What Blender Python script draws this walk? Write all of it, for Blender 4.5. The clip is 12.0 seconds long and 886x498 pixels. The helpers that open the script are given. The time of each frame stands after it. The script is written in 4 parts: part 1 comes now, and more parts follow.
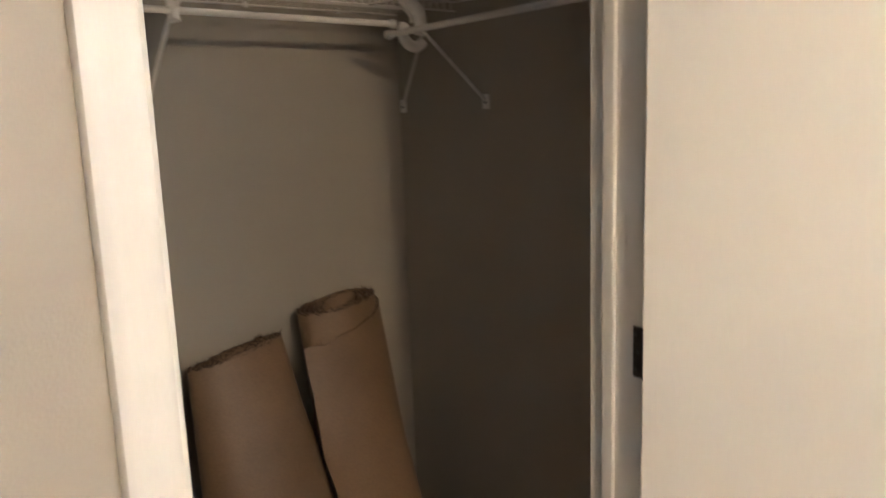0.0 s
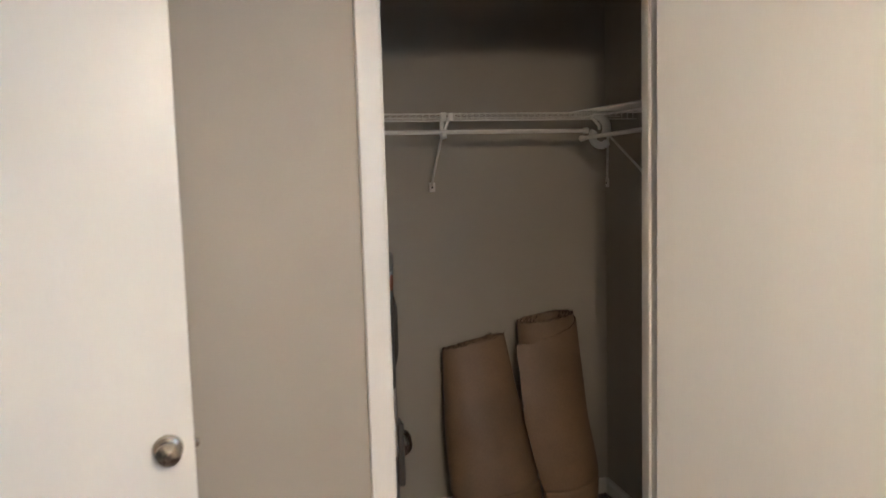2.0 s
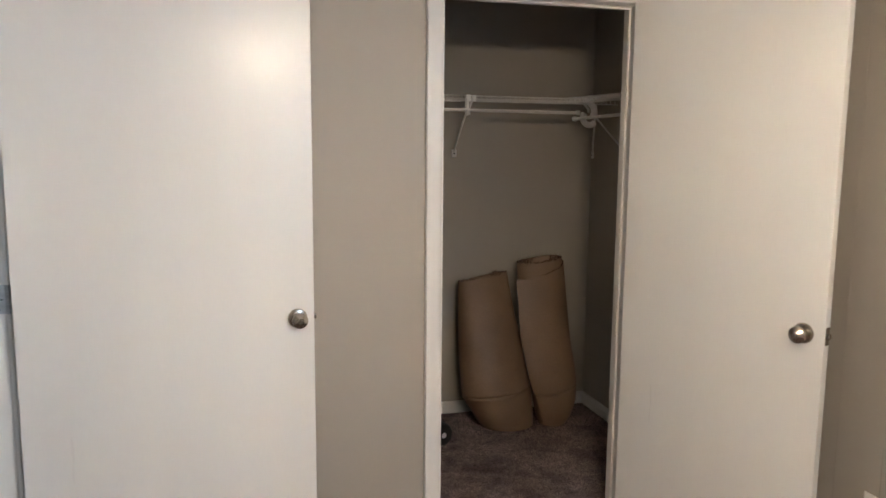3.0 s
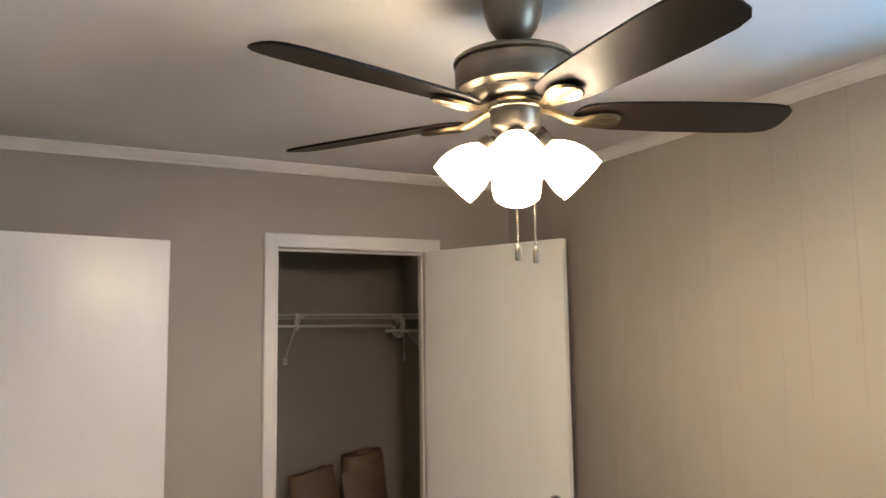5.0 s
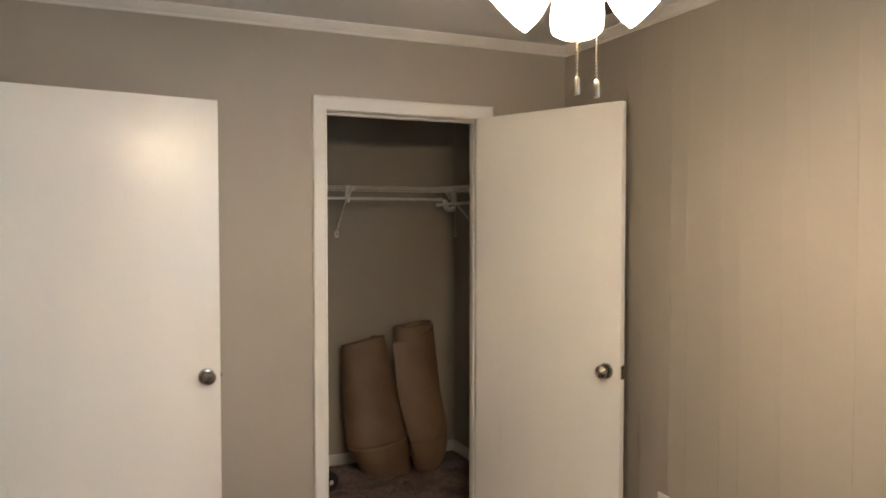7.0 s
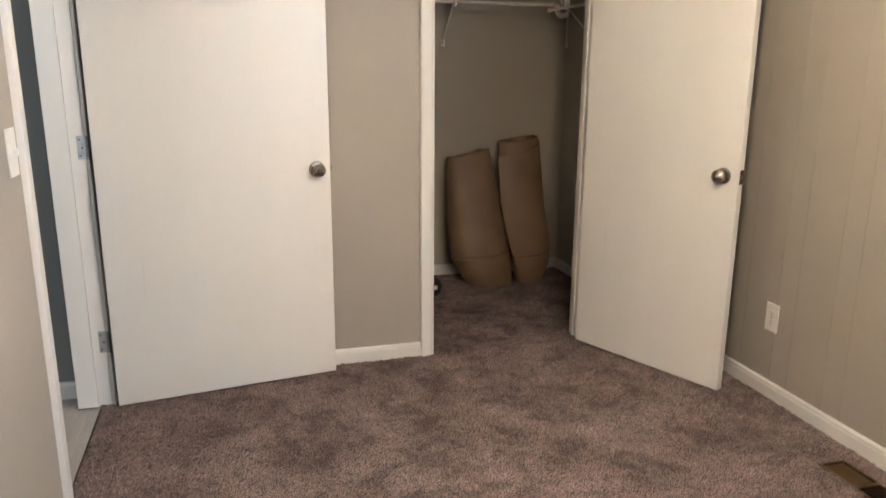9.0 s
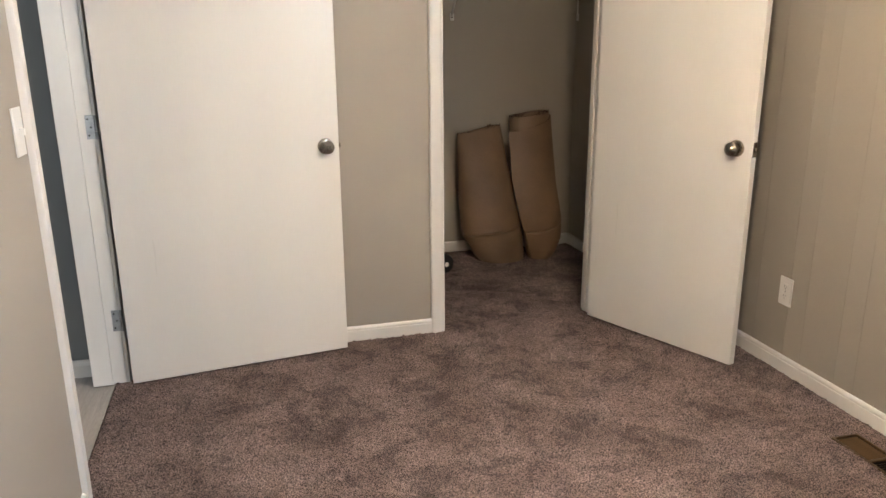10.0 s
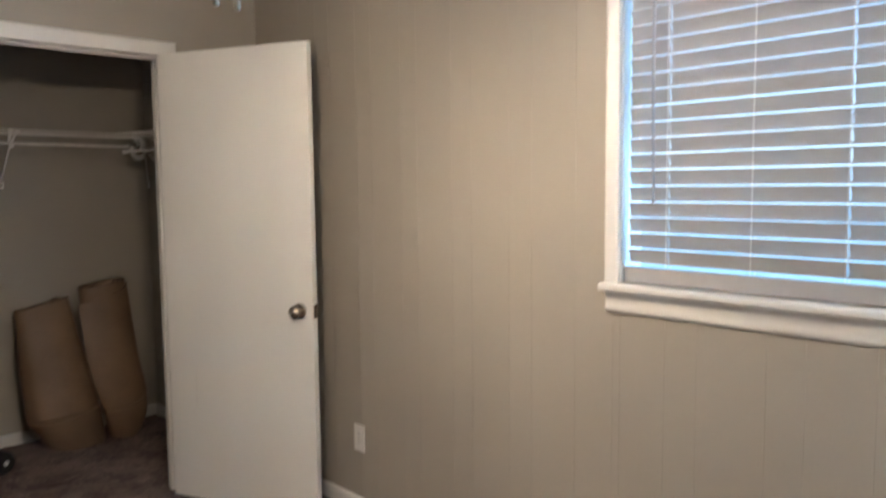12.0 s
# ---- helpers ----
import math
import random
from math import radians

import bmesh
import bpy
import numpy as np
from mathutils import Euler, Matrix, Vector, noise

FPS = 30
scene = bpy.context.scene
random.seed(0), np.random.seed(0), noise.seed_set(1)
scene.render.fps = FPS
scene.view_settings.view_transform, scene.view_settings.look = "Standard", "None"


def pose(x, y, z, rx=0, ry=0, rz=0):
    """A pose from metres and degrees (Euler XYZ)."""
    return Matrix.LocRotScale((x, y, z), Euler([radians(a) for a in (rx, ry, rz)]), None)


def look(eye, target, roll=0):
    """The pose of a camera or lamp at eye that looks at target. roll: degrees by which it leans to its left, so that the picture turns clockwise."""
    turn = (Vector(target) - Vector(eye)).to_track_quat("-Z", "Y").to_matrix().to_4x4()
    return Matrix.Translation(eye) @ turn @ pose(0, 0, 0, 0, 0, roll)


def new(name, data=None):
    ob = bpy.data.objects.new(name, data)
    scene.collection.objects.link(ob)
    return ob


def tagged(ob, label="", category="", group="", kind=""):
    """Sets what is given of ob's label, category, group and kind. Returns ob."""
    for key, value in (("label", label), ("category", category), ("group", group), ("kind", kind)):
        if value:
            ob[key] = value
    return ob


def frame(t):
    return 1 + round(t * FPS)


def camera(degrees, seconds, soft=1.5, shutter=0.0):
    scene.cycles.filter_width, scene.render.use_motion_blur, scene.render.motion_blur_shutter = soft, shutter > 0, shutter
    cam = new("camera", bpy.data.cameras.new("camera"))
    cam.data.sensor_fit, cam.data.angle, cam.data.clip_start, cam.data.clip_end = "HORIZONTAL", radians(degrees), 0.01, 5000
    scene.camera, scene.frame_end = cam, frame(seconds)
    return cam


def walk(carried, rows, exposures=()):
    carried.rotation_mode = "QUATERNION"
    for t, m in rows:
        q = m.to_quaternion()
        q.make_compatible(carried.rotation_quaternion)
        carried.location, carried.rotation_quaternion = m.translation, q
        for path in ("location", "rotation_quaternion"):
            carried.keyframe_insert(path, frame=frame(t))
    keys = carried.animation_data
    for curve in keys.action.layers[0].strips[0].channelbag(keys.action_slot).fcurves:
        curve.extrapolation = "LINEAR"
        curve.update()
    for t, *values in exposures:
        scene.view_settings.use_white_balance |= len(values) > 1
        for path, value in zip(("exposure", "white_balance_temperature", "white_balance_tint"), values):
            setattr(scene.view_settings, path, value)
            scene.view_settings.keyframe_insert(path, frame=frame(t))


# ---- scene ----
import collections

cam = camera(61.6, 12.0, shutter=0.4)
EXPOSURES = [(0.0, 2.3, 6350, 10), (1.0, 2.32, 6000, 10), (1.6, 1.9, 6050, 10), (2.5, 1.75, 5900, 10), (4.4, 1.55, 6050, 10), (5.0, 1.3, 6350, 10), (5.5, 1.25, 6700, 10), (6.5, 1.35, 6700, 10), (7.2, 1.6, 6550, 10), (9.0, 1.9, 6300, 10), (9.5, 1.97, 6300, 10), (10.5, 1.95, 6350, 10), (11.0, 2.02, 6380, 10), (11.3, 1.93, 6320, 10), (11.6, 1.8, 6220, 10), (12.0, 1.44, 5880, 10)]
PATH = [
    (0, (-0.23, -0.729, 1.427), (0.987, 0.819, 1.078), -2.0),
    (0.3, (-0.11, -0.773, 1.499), (0.843, 0.951, 1.148), 1.7),
    (0.5, (-0.056, -0.825, 1.53), (0.641, 1.017, 1.183), 3.1),
    (1, (-0.026, -1.081, 1.546), (0.267, 0.874, 1.24), 3.1),
    (1.5, (-0.136, -1.455, 1.538), (0.269, 0.495, 1.351), -0.1),
    (2, (-0.286, -1.843, 1.511), (0.163, 0.096, 1.319), -1.6),
    (2.5, (-0.497, -2.25, 1.477), (-0.019, -0.328, 1.2), -0.1),
    (4.3, (-0.906, -3.256, 1.593), (-0.277, -1.358, 1.632), -0.7),
    (4.5, (-0.906, -3.298, 1.615), (-0.197, -1.433, 1.749), -0.6),
    (5, (-0.896, -3.323, 1.656), (0.027, -1.562, 1.871), -0.8),
    (5.5, (-0.882, -3.304, 1.622), (0.081, -1.56, 1.791), 0.3),
    (6, (-0.879, -3.28, 1.61), (0.075, -1.525, 1.715), 0.8),
    (6.5, (-0.859, -3.27, 1.578), (0.035, -1.481, 1.603), 0.3),
    (7, (-0.853, -3.246, 1.542), (-0.054, -1.414, 1.471), 0.0),
    (7.2, (-0.856, -3.241, 1.523), (-0.093, -1.395, 1.418), 0.1),
    (8.8, (-0.867, -3.217, 1.369), (-0.319, -1.342, 0.94), 1.2),
    (9, (-0.865, -3.214, 1.348), (-0.337, -1.347, 0.863), 0.4),
    (9.5, (-0.849, -3.207, 1.326), (-0.357, -1.349, 0.773), -0.5),
    (10, (-0.847, -3.209, 1.34), (-0.359, -1.347, 0.797), -0.4),
    (10.5, (-0.824, -3.219, 1.338), (-0.288, -1.365, 0.813), -0.8),
    (11, (-0.765, -3.24, 1.36), (0.016, -1.473, 0.844), -1.2),
    (11.5, (-0.711, -3.3, 1.385), (0.464, -1.734, 0.975), -0.9),
    (12, (-0.719, -3.338, 1.447), (0.669, -1.909, 1.275), -0.6),
]
walk(cam, [(s, look(eye, aim, roll)) for s, eye, aim, roll in PATH], EXPOSURES)

# ---- world and sun ----
sky_world = bpy.data.worlds.new("sky")
scene.world = sky_world
sky_world.use_nodes = True
wn = sky_world.node_tree
sky = wn.nodes.new("ShaderNodeTexSky")
sky.sky_type, sky.sun_disc = "NISHITA", False
sky.sun_elevation, sky.sun_rotation = radians(40), radians(250)
wn.links.new(sky.outputs[0], wn.nodes["Background"].inputs[0])
wn.nodes["Background"].inputs[1].default_value = 0.05
sun = new("sun", bpy.data.lights.new("sun", "SUN"))
sun.data.energy, sun.data.angle, sun.data.color = 2.5, radians(0.5), (1, 0.95, 0.88)
sun.matrix_world = look((0, 0, 0), (math.cos(radians(40)) * 0.9, 0.35, -0.65))

LAMP_STRENGTH = 6.0
BULB_STRENGTH = 430.0
LAMP_COLOR = (1.0, 0.778, 0.545)

# daylight of the hall window
hall_day = new("hall_window_light", bpy.data.lights.new("hall_window_light", "AREA"))
hall_day.data.shape, hall_day.data.size, hall_day.data.size_y = "RECTANGLE", 0.7, 1.1
hall_day.data.energy, hall_day.data.color = 6, (0.95, 0.98, 1.0)
hall_day.matrix_world = look((-2.05, -3.86, 1.5), (-2.05, 0, 1.3))

# daylight of the bedroom window: sky past the slats, and the bright yard below that throws light up to the ceiling
room_day = new("window_light", bpy.data.lights.new("window_light", "AREA"))
room_day.data.shape, room_day.data.size, room_day.data.size_y = "RECTANGLE", 2.4, 1.95
room_day.data.energy, room_day.data.color = 8, (0.30, 0.62, 1.0)
room_day.matrix_world = look((1.95, -2.2, 1.90), (0, -2.2, 1.90), 0)
yard_day = new("yard_light", bpy.data.lights.new("yard_light", "AREA"))
yard_day.data.shape, yard_day.data.size, yard_day.data.size_y = "RECTANGLE", 1.8, 1.5
yard_day.data.energy, yard_day.data.color = 95, (0.30, 0.62, 1.0)
yard_day.matrix_world = look((1.78, -2.2, 0.40), (1.78 - math.cos(radians(24)), -2.2, 0.40 + math.sin(radians(24))), 0)

# added cool fill lamp in an assumed, unseen opening of the same wall, behind the walk
rear_fill = new("rear_fill_light", bpy.data.lights.new("rear_fill_light", "AREA"))
rear_fill.data.shape, rear_fill.data.size, rear_fill.data.size_y = "RECTANGLE", 0.66, 0.86
rear_fill.data.energy, rear_fill.data.color = 18, (0.55, 0.75, 1.0)
rear_fill.matrix_world = look((1.375, -3.42, 1.60), (0, -3.42, 1.60))


# ---- materials ----
def material(name, color, rough=0.5, metal=0.0, vary=0.06, scale=6.0, grain=0.0, grain_scale=300.0, bump=0.0, bump_scale=400.0,
             stretch=(1, 1, 1), contrast=0.25, detail=5, coat=0.0, piece=0.0, spec=0.5, rough_vary=0.08, tint=None, coords="Object", span=0.2, fray=0.5, patch=0.0):
    """Principled surface: base colour with soft large variation and fine grain, and a fine relief."""
    m = bpy.data.materials.new(name)
    m.use_nodes = True
    nt = m.node_tree
    link = nt.links.new
    b = nt.nodes["Principled BSDF"]
    b.inputs["Metallic"].default_value = metal
    b.inputs["Specular IOR Level"].default_value = spec
    b.inputs["Coat Weight"].default_value = coat
    tc = nt.nodes.new("ShaderNodeTexCoord")
    mp = nt.nodes.new("ShaderNodeMapping")
    mp.inputs["Scale"].default_value = stretch
    link(tc.outputs[coords], mp.inputs["Vector"])
    big = nt.nodes.new("ShaderNodeTexNoise")
    big.inputs["Scale"].default_value, big.inputs["Detail"].default_value, big.inputs["Roughness"].default_value = scale, detail, fray
    fine = nt.nodes.new("ShaderNodeTexNoise")
    fine.inputs["Scale"].default_value, fine.inputs["Detail"].default_value = grain_scale, 3
    link(mp.outputs[0], big.inputs["Vector"])
    link(mp.outputs[0], fine.inputs["Vector"])
    dark = tuple(c * (1 - 2 * vary) for c in color) if tint is None else tint
    ramp = nt.nodes.new("ShaderNodeMix")
    ramp.data_type = "RGBA"
    ramp.inputs["A"].default_value = (*dark, 1)
    ramp.inputs["B"].default_value = (*(min(1, c * (1 + vary)) for c in color), 1)
    spread = nt.nodes.new("ShaderNodeMapRange")
    spread.inputs["From Min"].default_value, spread.inputs["From Max"].default_value = 0.5 - span, 0.5 + span
    link(big.outputs["Fac"], spread.inputs["Value"])
    link(spread.outputs[0], ramp.inputs["Factor"])
    out = ramp.outputs["Result"]
    gain = nt.nodes.new("ShaderNodeMapRange")
    gain.inputs["From Min"].default_value, gain.inputs["From Max"].default_value = 0.5 - contrast, 0.5 + contrast
    gain.inputs["To Min"].default_value, gain.inputs["To Max"].default_value = 1 - grain, 1 + grain
    link(fine.outputs["Fac"], gain.inputs["Value"])
    hsv = nt.nodes.new("ShaderNodeHueSaturation")
    link(out, hsv.inputs["Color"])
    if piece:
        info = nt.nodes.new("ShaderNodeObjectInfo")
        pr = nt.nodes.new("ShaderNodeMapRange")
        pr.inputs["To Min"].default_value, pr.inputs["To Max"].default_value = 1 - piece, 1 + piece
        link(info.outputs["Random"], pr.inputs["Value"])
        mul = nt.nodes.new("ShaderNodeMath")
        mul.operation = "MULTIPLY"
        link(gain.outputs[0], mul.inputs[0])
        link(pr.outputs[0], mul.inputs[1])
        link(mul.outputs[0], hsv.inputs["Value"])
    else:
        link(gain.outputs[0], hsv.inputs["Value"])
    shown = hsv.outputs[0]
    if patch:
        # brushed areas with frayed outlines
        brushed = nt.nodes.new("ShaderNodeTexNoise")
        brushed.inputs["Scale"].default_value, brushed.inputs["Detail"].default_value, brushed.inputs["Roughness"].default_value = 6.5, 8, 0.66
        brushed.inputs["Distortion"].default_value = 0.9
        link(mp.outputs[0], brushed.inputs["Vector"])
        level = nt.nodes.new("ShaderNodeMapRange")
        level.inputs["From Min"].default_value, level.inputs["From Max"].default_value = 0.41, 0.50
        level.inputs["To Min"].default_value, level.inputs["To Max"].default_value = 1 - patch, 1.06
        link(brushed.outputs["Fac"], level.inputs["Value"])
        nap = nt.nodes.new("ShaderNodeHueSaturation")
        link(shown, nap.inputs["Color"])
        link(level.outputs[0], nap.inputs["Value"])
        shown = nap.outputs[0]
    link(shown, b.inputs["Base Color"])
    rr = nt.nodes.new("ShaderNodeMapRange")
    rr.inputs["To Min"].default_value, rr.inputs["To Max"].default_value = max(0.02, rough - rough_vary), min(1, rough + rough_vary)
    link(big.outputs["Fac"], rr.inputs["Value"])
    link(rr.outputs[0], b.inputs["Roughness"])
    if bump:
        rel = nt.nodes.new("ShaderNodeTexNoise")
        rel.inputs["Scale"].default_value, rel.inputs["Detail"].default_value = bump_scale, 4
        link(mp.outputs[0], rel.inputs["Vector"])
        bn = nt.nodes.new("ShaderNodeBump")
        bn.inputs["Strength"].default_value, bn.inputs["Distance"].default_value = 1.0, bump
        link(rel.outputs["Fac"], bn.inputs["Height"])
        link(bn.outputs[0], b.inputs["Normal"])
    return m


def emitter(name, color, strength):
    m = bpy.data.materials.new(name)
    m.use_nodes = True
    b = m.node_tree.nodes["Principled BSDF"]
    b.inputs["Base Color"].default_value = (0.9, 0.88, 0.84, 1)
    b.inputs["Roughness"].default_value = 0.35
    b.inputs["Emission Color"].default_value = (*color, 1)
    b.inputs["Emission Strength"].default_value = strength
    return m


def frosted_glass(name, color, strength, clear):
    """Lit frosted glass: glows of itself and lets a share of the bulb's light straight through."""
    m = emitter(name, color, strength)
    nt = m.node_tree
    mix, thru = nt.nodes.new("ShaderNodeMixShader"), nt.nodes.new("ShaderNodeBsdfTransparent")
    mix.inputs[0].default_value = clear
    nt.links.new(nt.nodes["Principled BSDF"].outputs[0], mix.inputs[1])
    nt.links.new(thru.outputs[0], mix.inputs[2])
    nt.links.new(mix.outputs[0], nt.nodes["Material Output"].inputs[0])
    return m


def clear_glass(name):
    m = bpy.data.materials.new(name)
    m.use_nodes = True
    b = m.node_tree.nodes["Principled BSDF"]
    b.inputs["Base Color"].default_value = (0.97, 0.99, 0.98, 1)
    b.inputs["Roughness"].default_value = 0.01
    b.inputs["Transmission Weight"].default_value = 1.0
    b.inputs["IOR"].default_value = 1.45
    return m


WALL = (0.370, 0.333, 0.279)
paint_wall = material("greige_wall_paint", WALL, 0.55, vary=0.03, scale=1.6, grain=0.015, grain_scale=220, bump=0.0004, bump_scale=260)
paint_panel = material("greige_paneling_paint", WALL, 0.5, vary=0.025, scale=1.3, grain=0.015, grain_scale=160, bump=0.0003, bump_scale=160, piece=0.003)
paint_ceiling = material("flat_white_ceiling_paint", (0.70, 0.69, 0.67), 0.85, vary=0.03, scale=1.2, grain=0.02, bump=0.0009, bump_scale=120)
paint_trim = material("white_trim_paint", (0.73, 0.705, 0.66), 0.33, vary=0.03, scale=5, grain=0.015, bump=0.00025, bump_scale=90, stretch=(1, 1, 0.25))
paint_door = material("white_door_paint", (0.755, 0.73, 0.68), 0.29, vary=0.025, scale=2.2, grain=0.012, grain_scale=180, bump=0.00022, bump_scale=110, stretch=(1, 1, 0.15))
paint_hall = material("blue_grey_hall_paint", (0.20, 0.208, 0.209), 0.6, vary=0.04, scale=2, grain=0.015, bump=0.0003)
carpet_mat = material("taupe_plush_carpet", (0.233, 0.173, 0.157), 0.95, vary=0.08, scale=3.0, grain=0.80, grain_scale=250, contrast=0.09, bump=0.005, bump_scale=420, tint=(0.138, 0.097, 0.086), detail=15, span=0.10, fray=0.76, patch=0.30)
plank_mat = material("grey_vinyl_plank", (0.42, 0.39, 0.36), 0.4, vary=0.15, scale=4, grain=0.12, grain_scale=60, bump=0.0003, bump_scale=200, stretch=(6, 0.6, 1), piece=0.12)
nickel = material("brushed_nickel", (0.38, 0.34, 0.285), 0.25, metal=1, vary=0.04, scale=10, grain=0.05, grain_scale=500, stretch=(1, 1, 8), rough_vary=0.06)
dark_bronze = material("dark_bronze_hinge", (0.06, 0.05, 0.045), 0.4, metal=0.8, vary=0.2, scale=60)
steel = material("steel_hinge", (0.42, 0.43, 0.44), 0.35, metal=0.9, vary=0.12, scale=40)
chrome = material("chrome", (0.8, 0.8, 0.8), 0.08, metal=1, vary=0.02, scale=8, rough_vary=0.03)
fan_nickel = material("satin_fan_nickel", (0.22, 0.195, 0.155), 0.40, metal=1, vary=0.05, scale=10, grain=0.06, grain_scale=500, stretch=(1, 1, 8), rough_vary=0.06)
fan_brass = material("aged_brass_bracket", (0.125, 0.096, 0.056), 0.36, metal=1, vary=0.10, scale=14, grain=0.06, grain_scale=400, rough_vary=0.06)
espresso = material("espresso_blade", (0.010, 0.0065, 0.0045), 0.46, spec=0.14, vary=0.25, scale=3, grain=0.25, grain_scale=40, stretch=(1, 8, 1), bump=0.0002, bump_scale=60)
shade_glass = frosted_glass("lit_frosted_glass", LAMP_COLOR, LAMP_STRENGTH, 0.26)
bulb_glow = emitter("lit_bulb", LAMP_COLOR, BULB_STRENGTH)
wand_grey = material("clear_grey_plastic", (0.30, 0.31, 0.34), 0.25, vary=0.03, scale=20)
white_plastic = material("white_plastic", (0.80, 0.78, 0.74), 0.35, vary=0.02, scale=20)
slot_dark = material("dark_slot", (0.02, 0.02, 0.02), 0.6, vary=0.1)
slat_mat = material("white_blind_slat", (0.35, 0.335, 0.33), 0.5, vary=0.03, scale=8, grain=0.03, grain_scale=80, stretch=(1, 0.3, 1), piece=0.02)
cord_mat = material("white_cord", (0.75, 0.75, 0.74), 0.8, vary=0.05, scale=200)
vinyl_frame = material("white_window_vinyl", (0.78, 0.78, 0.77), 0.4, vary=0.03, scale=6)
pane_glass = clear_glass("window_glass")
wire_white = material("white_coated_wire", (0.74, 0.71, 0.66), 0.4, vary=0.05, scale=30)
kraft = material("brown_kraft_sheet", (0.195, 0.122, 0.071), 0.54, vary=0.12, scale=3.5, grain=0.10, grain_scale=160, bump=0.0006, bump_scale=220)
kraft_edge = material("dark_frayed_edge", (0.095, 0.058, 0.036), 0.95, vary=0.3, scale=80, bump=0.002, bump_scale=300)
heater_grey = material("grey_enamel", (0.085, 0.083, 0.082), 0.38, vary=0.06, scale=5, bump=0.0001)
heater_band = material("light_grey_band", (0.30, 0.31, 0.34), 0.4, vary=0.06, scale=6)
heater_cap = material("dark_grey_plastic", (0.075, 0.072, 0.066), 0.34, vary=0.1, scale=8, bump=0.0002)
label_white = material("label_paper", (0.72, 0.70, 0.68), 0.5, vary=0.03, scale=10)
rating_paper = material("rating_label_paper", (0.52, 0.50, 0.51), 0.45, vary=0.12, scale=18)
label_red = material("label_red", (0.55, 0.02, 0.025), 0.5, vary=0.05, scale=20)
label_black = material("label_black", (0.03, 0.03, 0.03), 0.5, vary=0.05, scale=20)
label_orange = material("label_orange", (0.42, 0.10, 0.05), 0.5, vary=0.1, scale=20)
register_brown = material("brown_register_metal", (0.125, 0.075, 0.034), 0.36, metal=0.55, vary=0.2, scale=30, grain=0.1)
duct_dark = material("dark_duct_metal", (0.03, 0.024, 0.02), 0.6, metal=0.3, vary=0.2, scale=12)
black_plastic = material("black_plastic", (0.02, 0.02, 0.02), 0.35, vary=0.1, scale=20)
screw_mat = material("dark_screw", (0.08, 0.075, 0.07), 0.4, metal=0.8, vary=0.1, scale=50)
ground_mat = material("yard_grass", (0.07, 0.10, 0.04), 0.9, vary=0.3, scale=0.8, grain=0.3, grain_scale=30, bump=0.01, bump_scale=20)


# ---- building helpers ----
def box(bm, x0, x1, y0, y1, z0, z1, bevel=0.0):
    """Adds a box; bevel rounds its edges."""
    got = bmesh.ops.create_cube(bm, size=1.0)
    vs = got["verts"]
    for v in vs:
        v.co = Vector((x0 + (v.co.x + 0.5) * (x1 - x0), y0 + (v.co.y + 0.5) * (y1 - y0), z0 + (v.co.z + 0.5) * (z1 - z0)))
    if bevel:
        es = {e for v in vs for e in v.link_edges}
        bmesh.ops.bevel(bm, geom=list(es), offset=bevel, segments=2, affect="EDGES", profile=0.5)
    return bm


def boxed(*dims, bevel=0.0):
    return box(bmesh.new(), *dims, bevel=bevel)


def sweep(bm, profile, start, end, a_dir, b_dir, mitre0=0.0, mitre1=0.0):
    """Extrudes a closed profile of (a, b) points from start to end; mitres slant the ends by a."""
    start, end, a_dir, b_dir = Vector(start), Vector(end), Vector(a_dir), Vector(b_dir)
    along = (end - start).normalized()
    rings = []
    for base, m in ((start, mitre0), (end, mitre1)):
        rings.append([bm.verts.new(base + a_dir * a + b_dir * b + along * (m * a)) for a, b in profile])
    n = len(profile)
    for i in range(n):
        bm.faces.new((rings[0][i], rings[0][(i + 1) % n], rings[1][(i + 1) % n], rings[1][i]))
    bm.faces.new(rings[0][::-1])
    bm.faces.new(rings[1])
    bmesh.ops.recalc_face_normals(bm, faces=bm.faces)
    return bm


def lathe(bm, profile, seg=32, m=None):
    """Turns (radius, height) points round z; closes the ends that have a radius."""
    m = m or Matrix()
    rings = []
    for r, h in profile:
        if r < 1e-6:
            rings.append([bm.verts.new(m @ Vector((0, 0, h)))])
        else:
            rings.append([bm.verts.new(m @ Vector((r * math.cos(k * math.tau / seg), r * math.sin(k * math.tau / seg), h))) for k in range(seg)])
    for a, b in zip(rings, rings[1:]):
        for k in range(seg):
            j = (k + 1) % seg
            if len(a) == 1 and len(b) > 1:
                bm.faces.new((a[0], b[j], b[k]))
            elif len(b) == 1 and len(a) > 1:
                bm.faces.new((a[k], a[j], b[0]))
            elif len(a) > 1:
                bm.faces.new((a[k], a[j], b[j], b[k]))
    for ring, flip in ((rings[0], True), (rings[-1], False)):
        if len(ring) > 1:
            bm.faces.new(ring[::-1] if flip else ring)
    bmesh.ops.recalc_face_normals(bm, faces=bm.faces)
    return bm


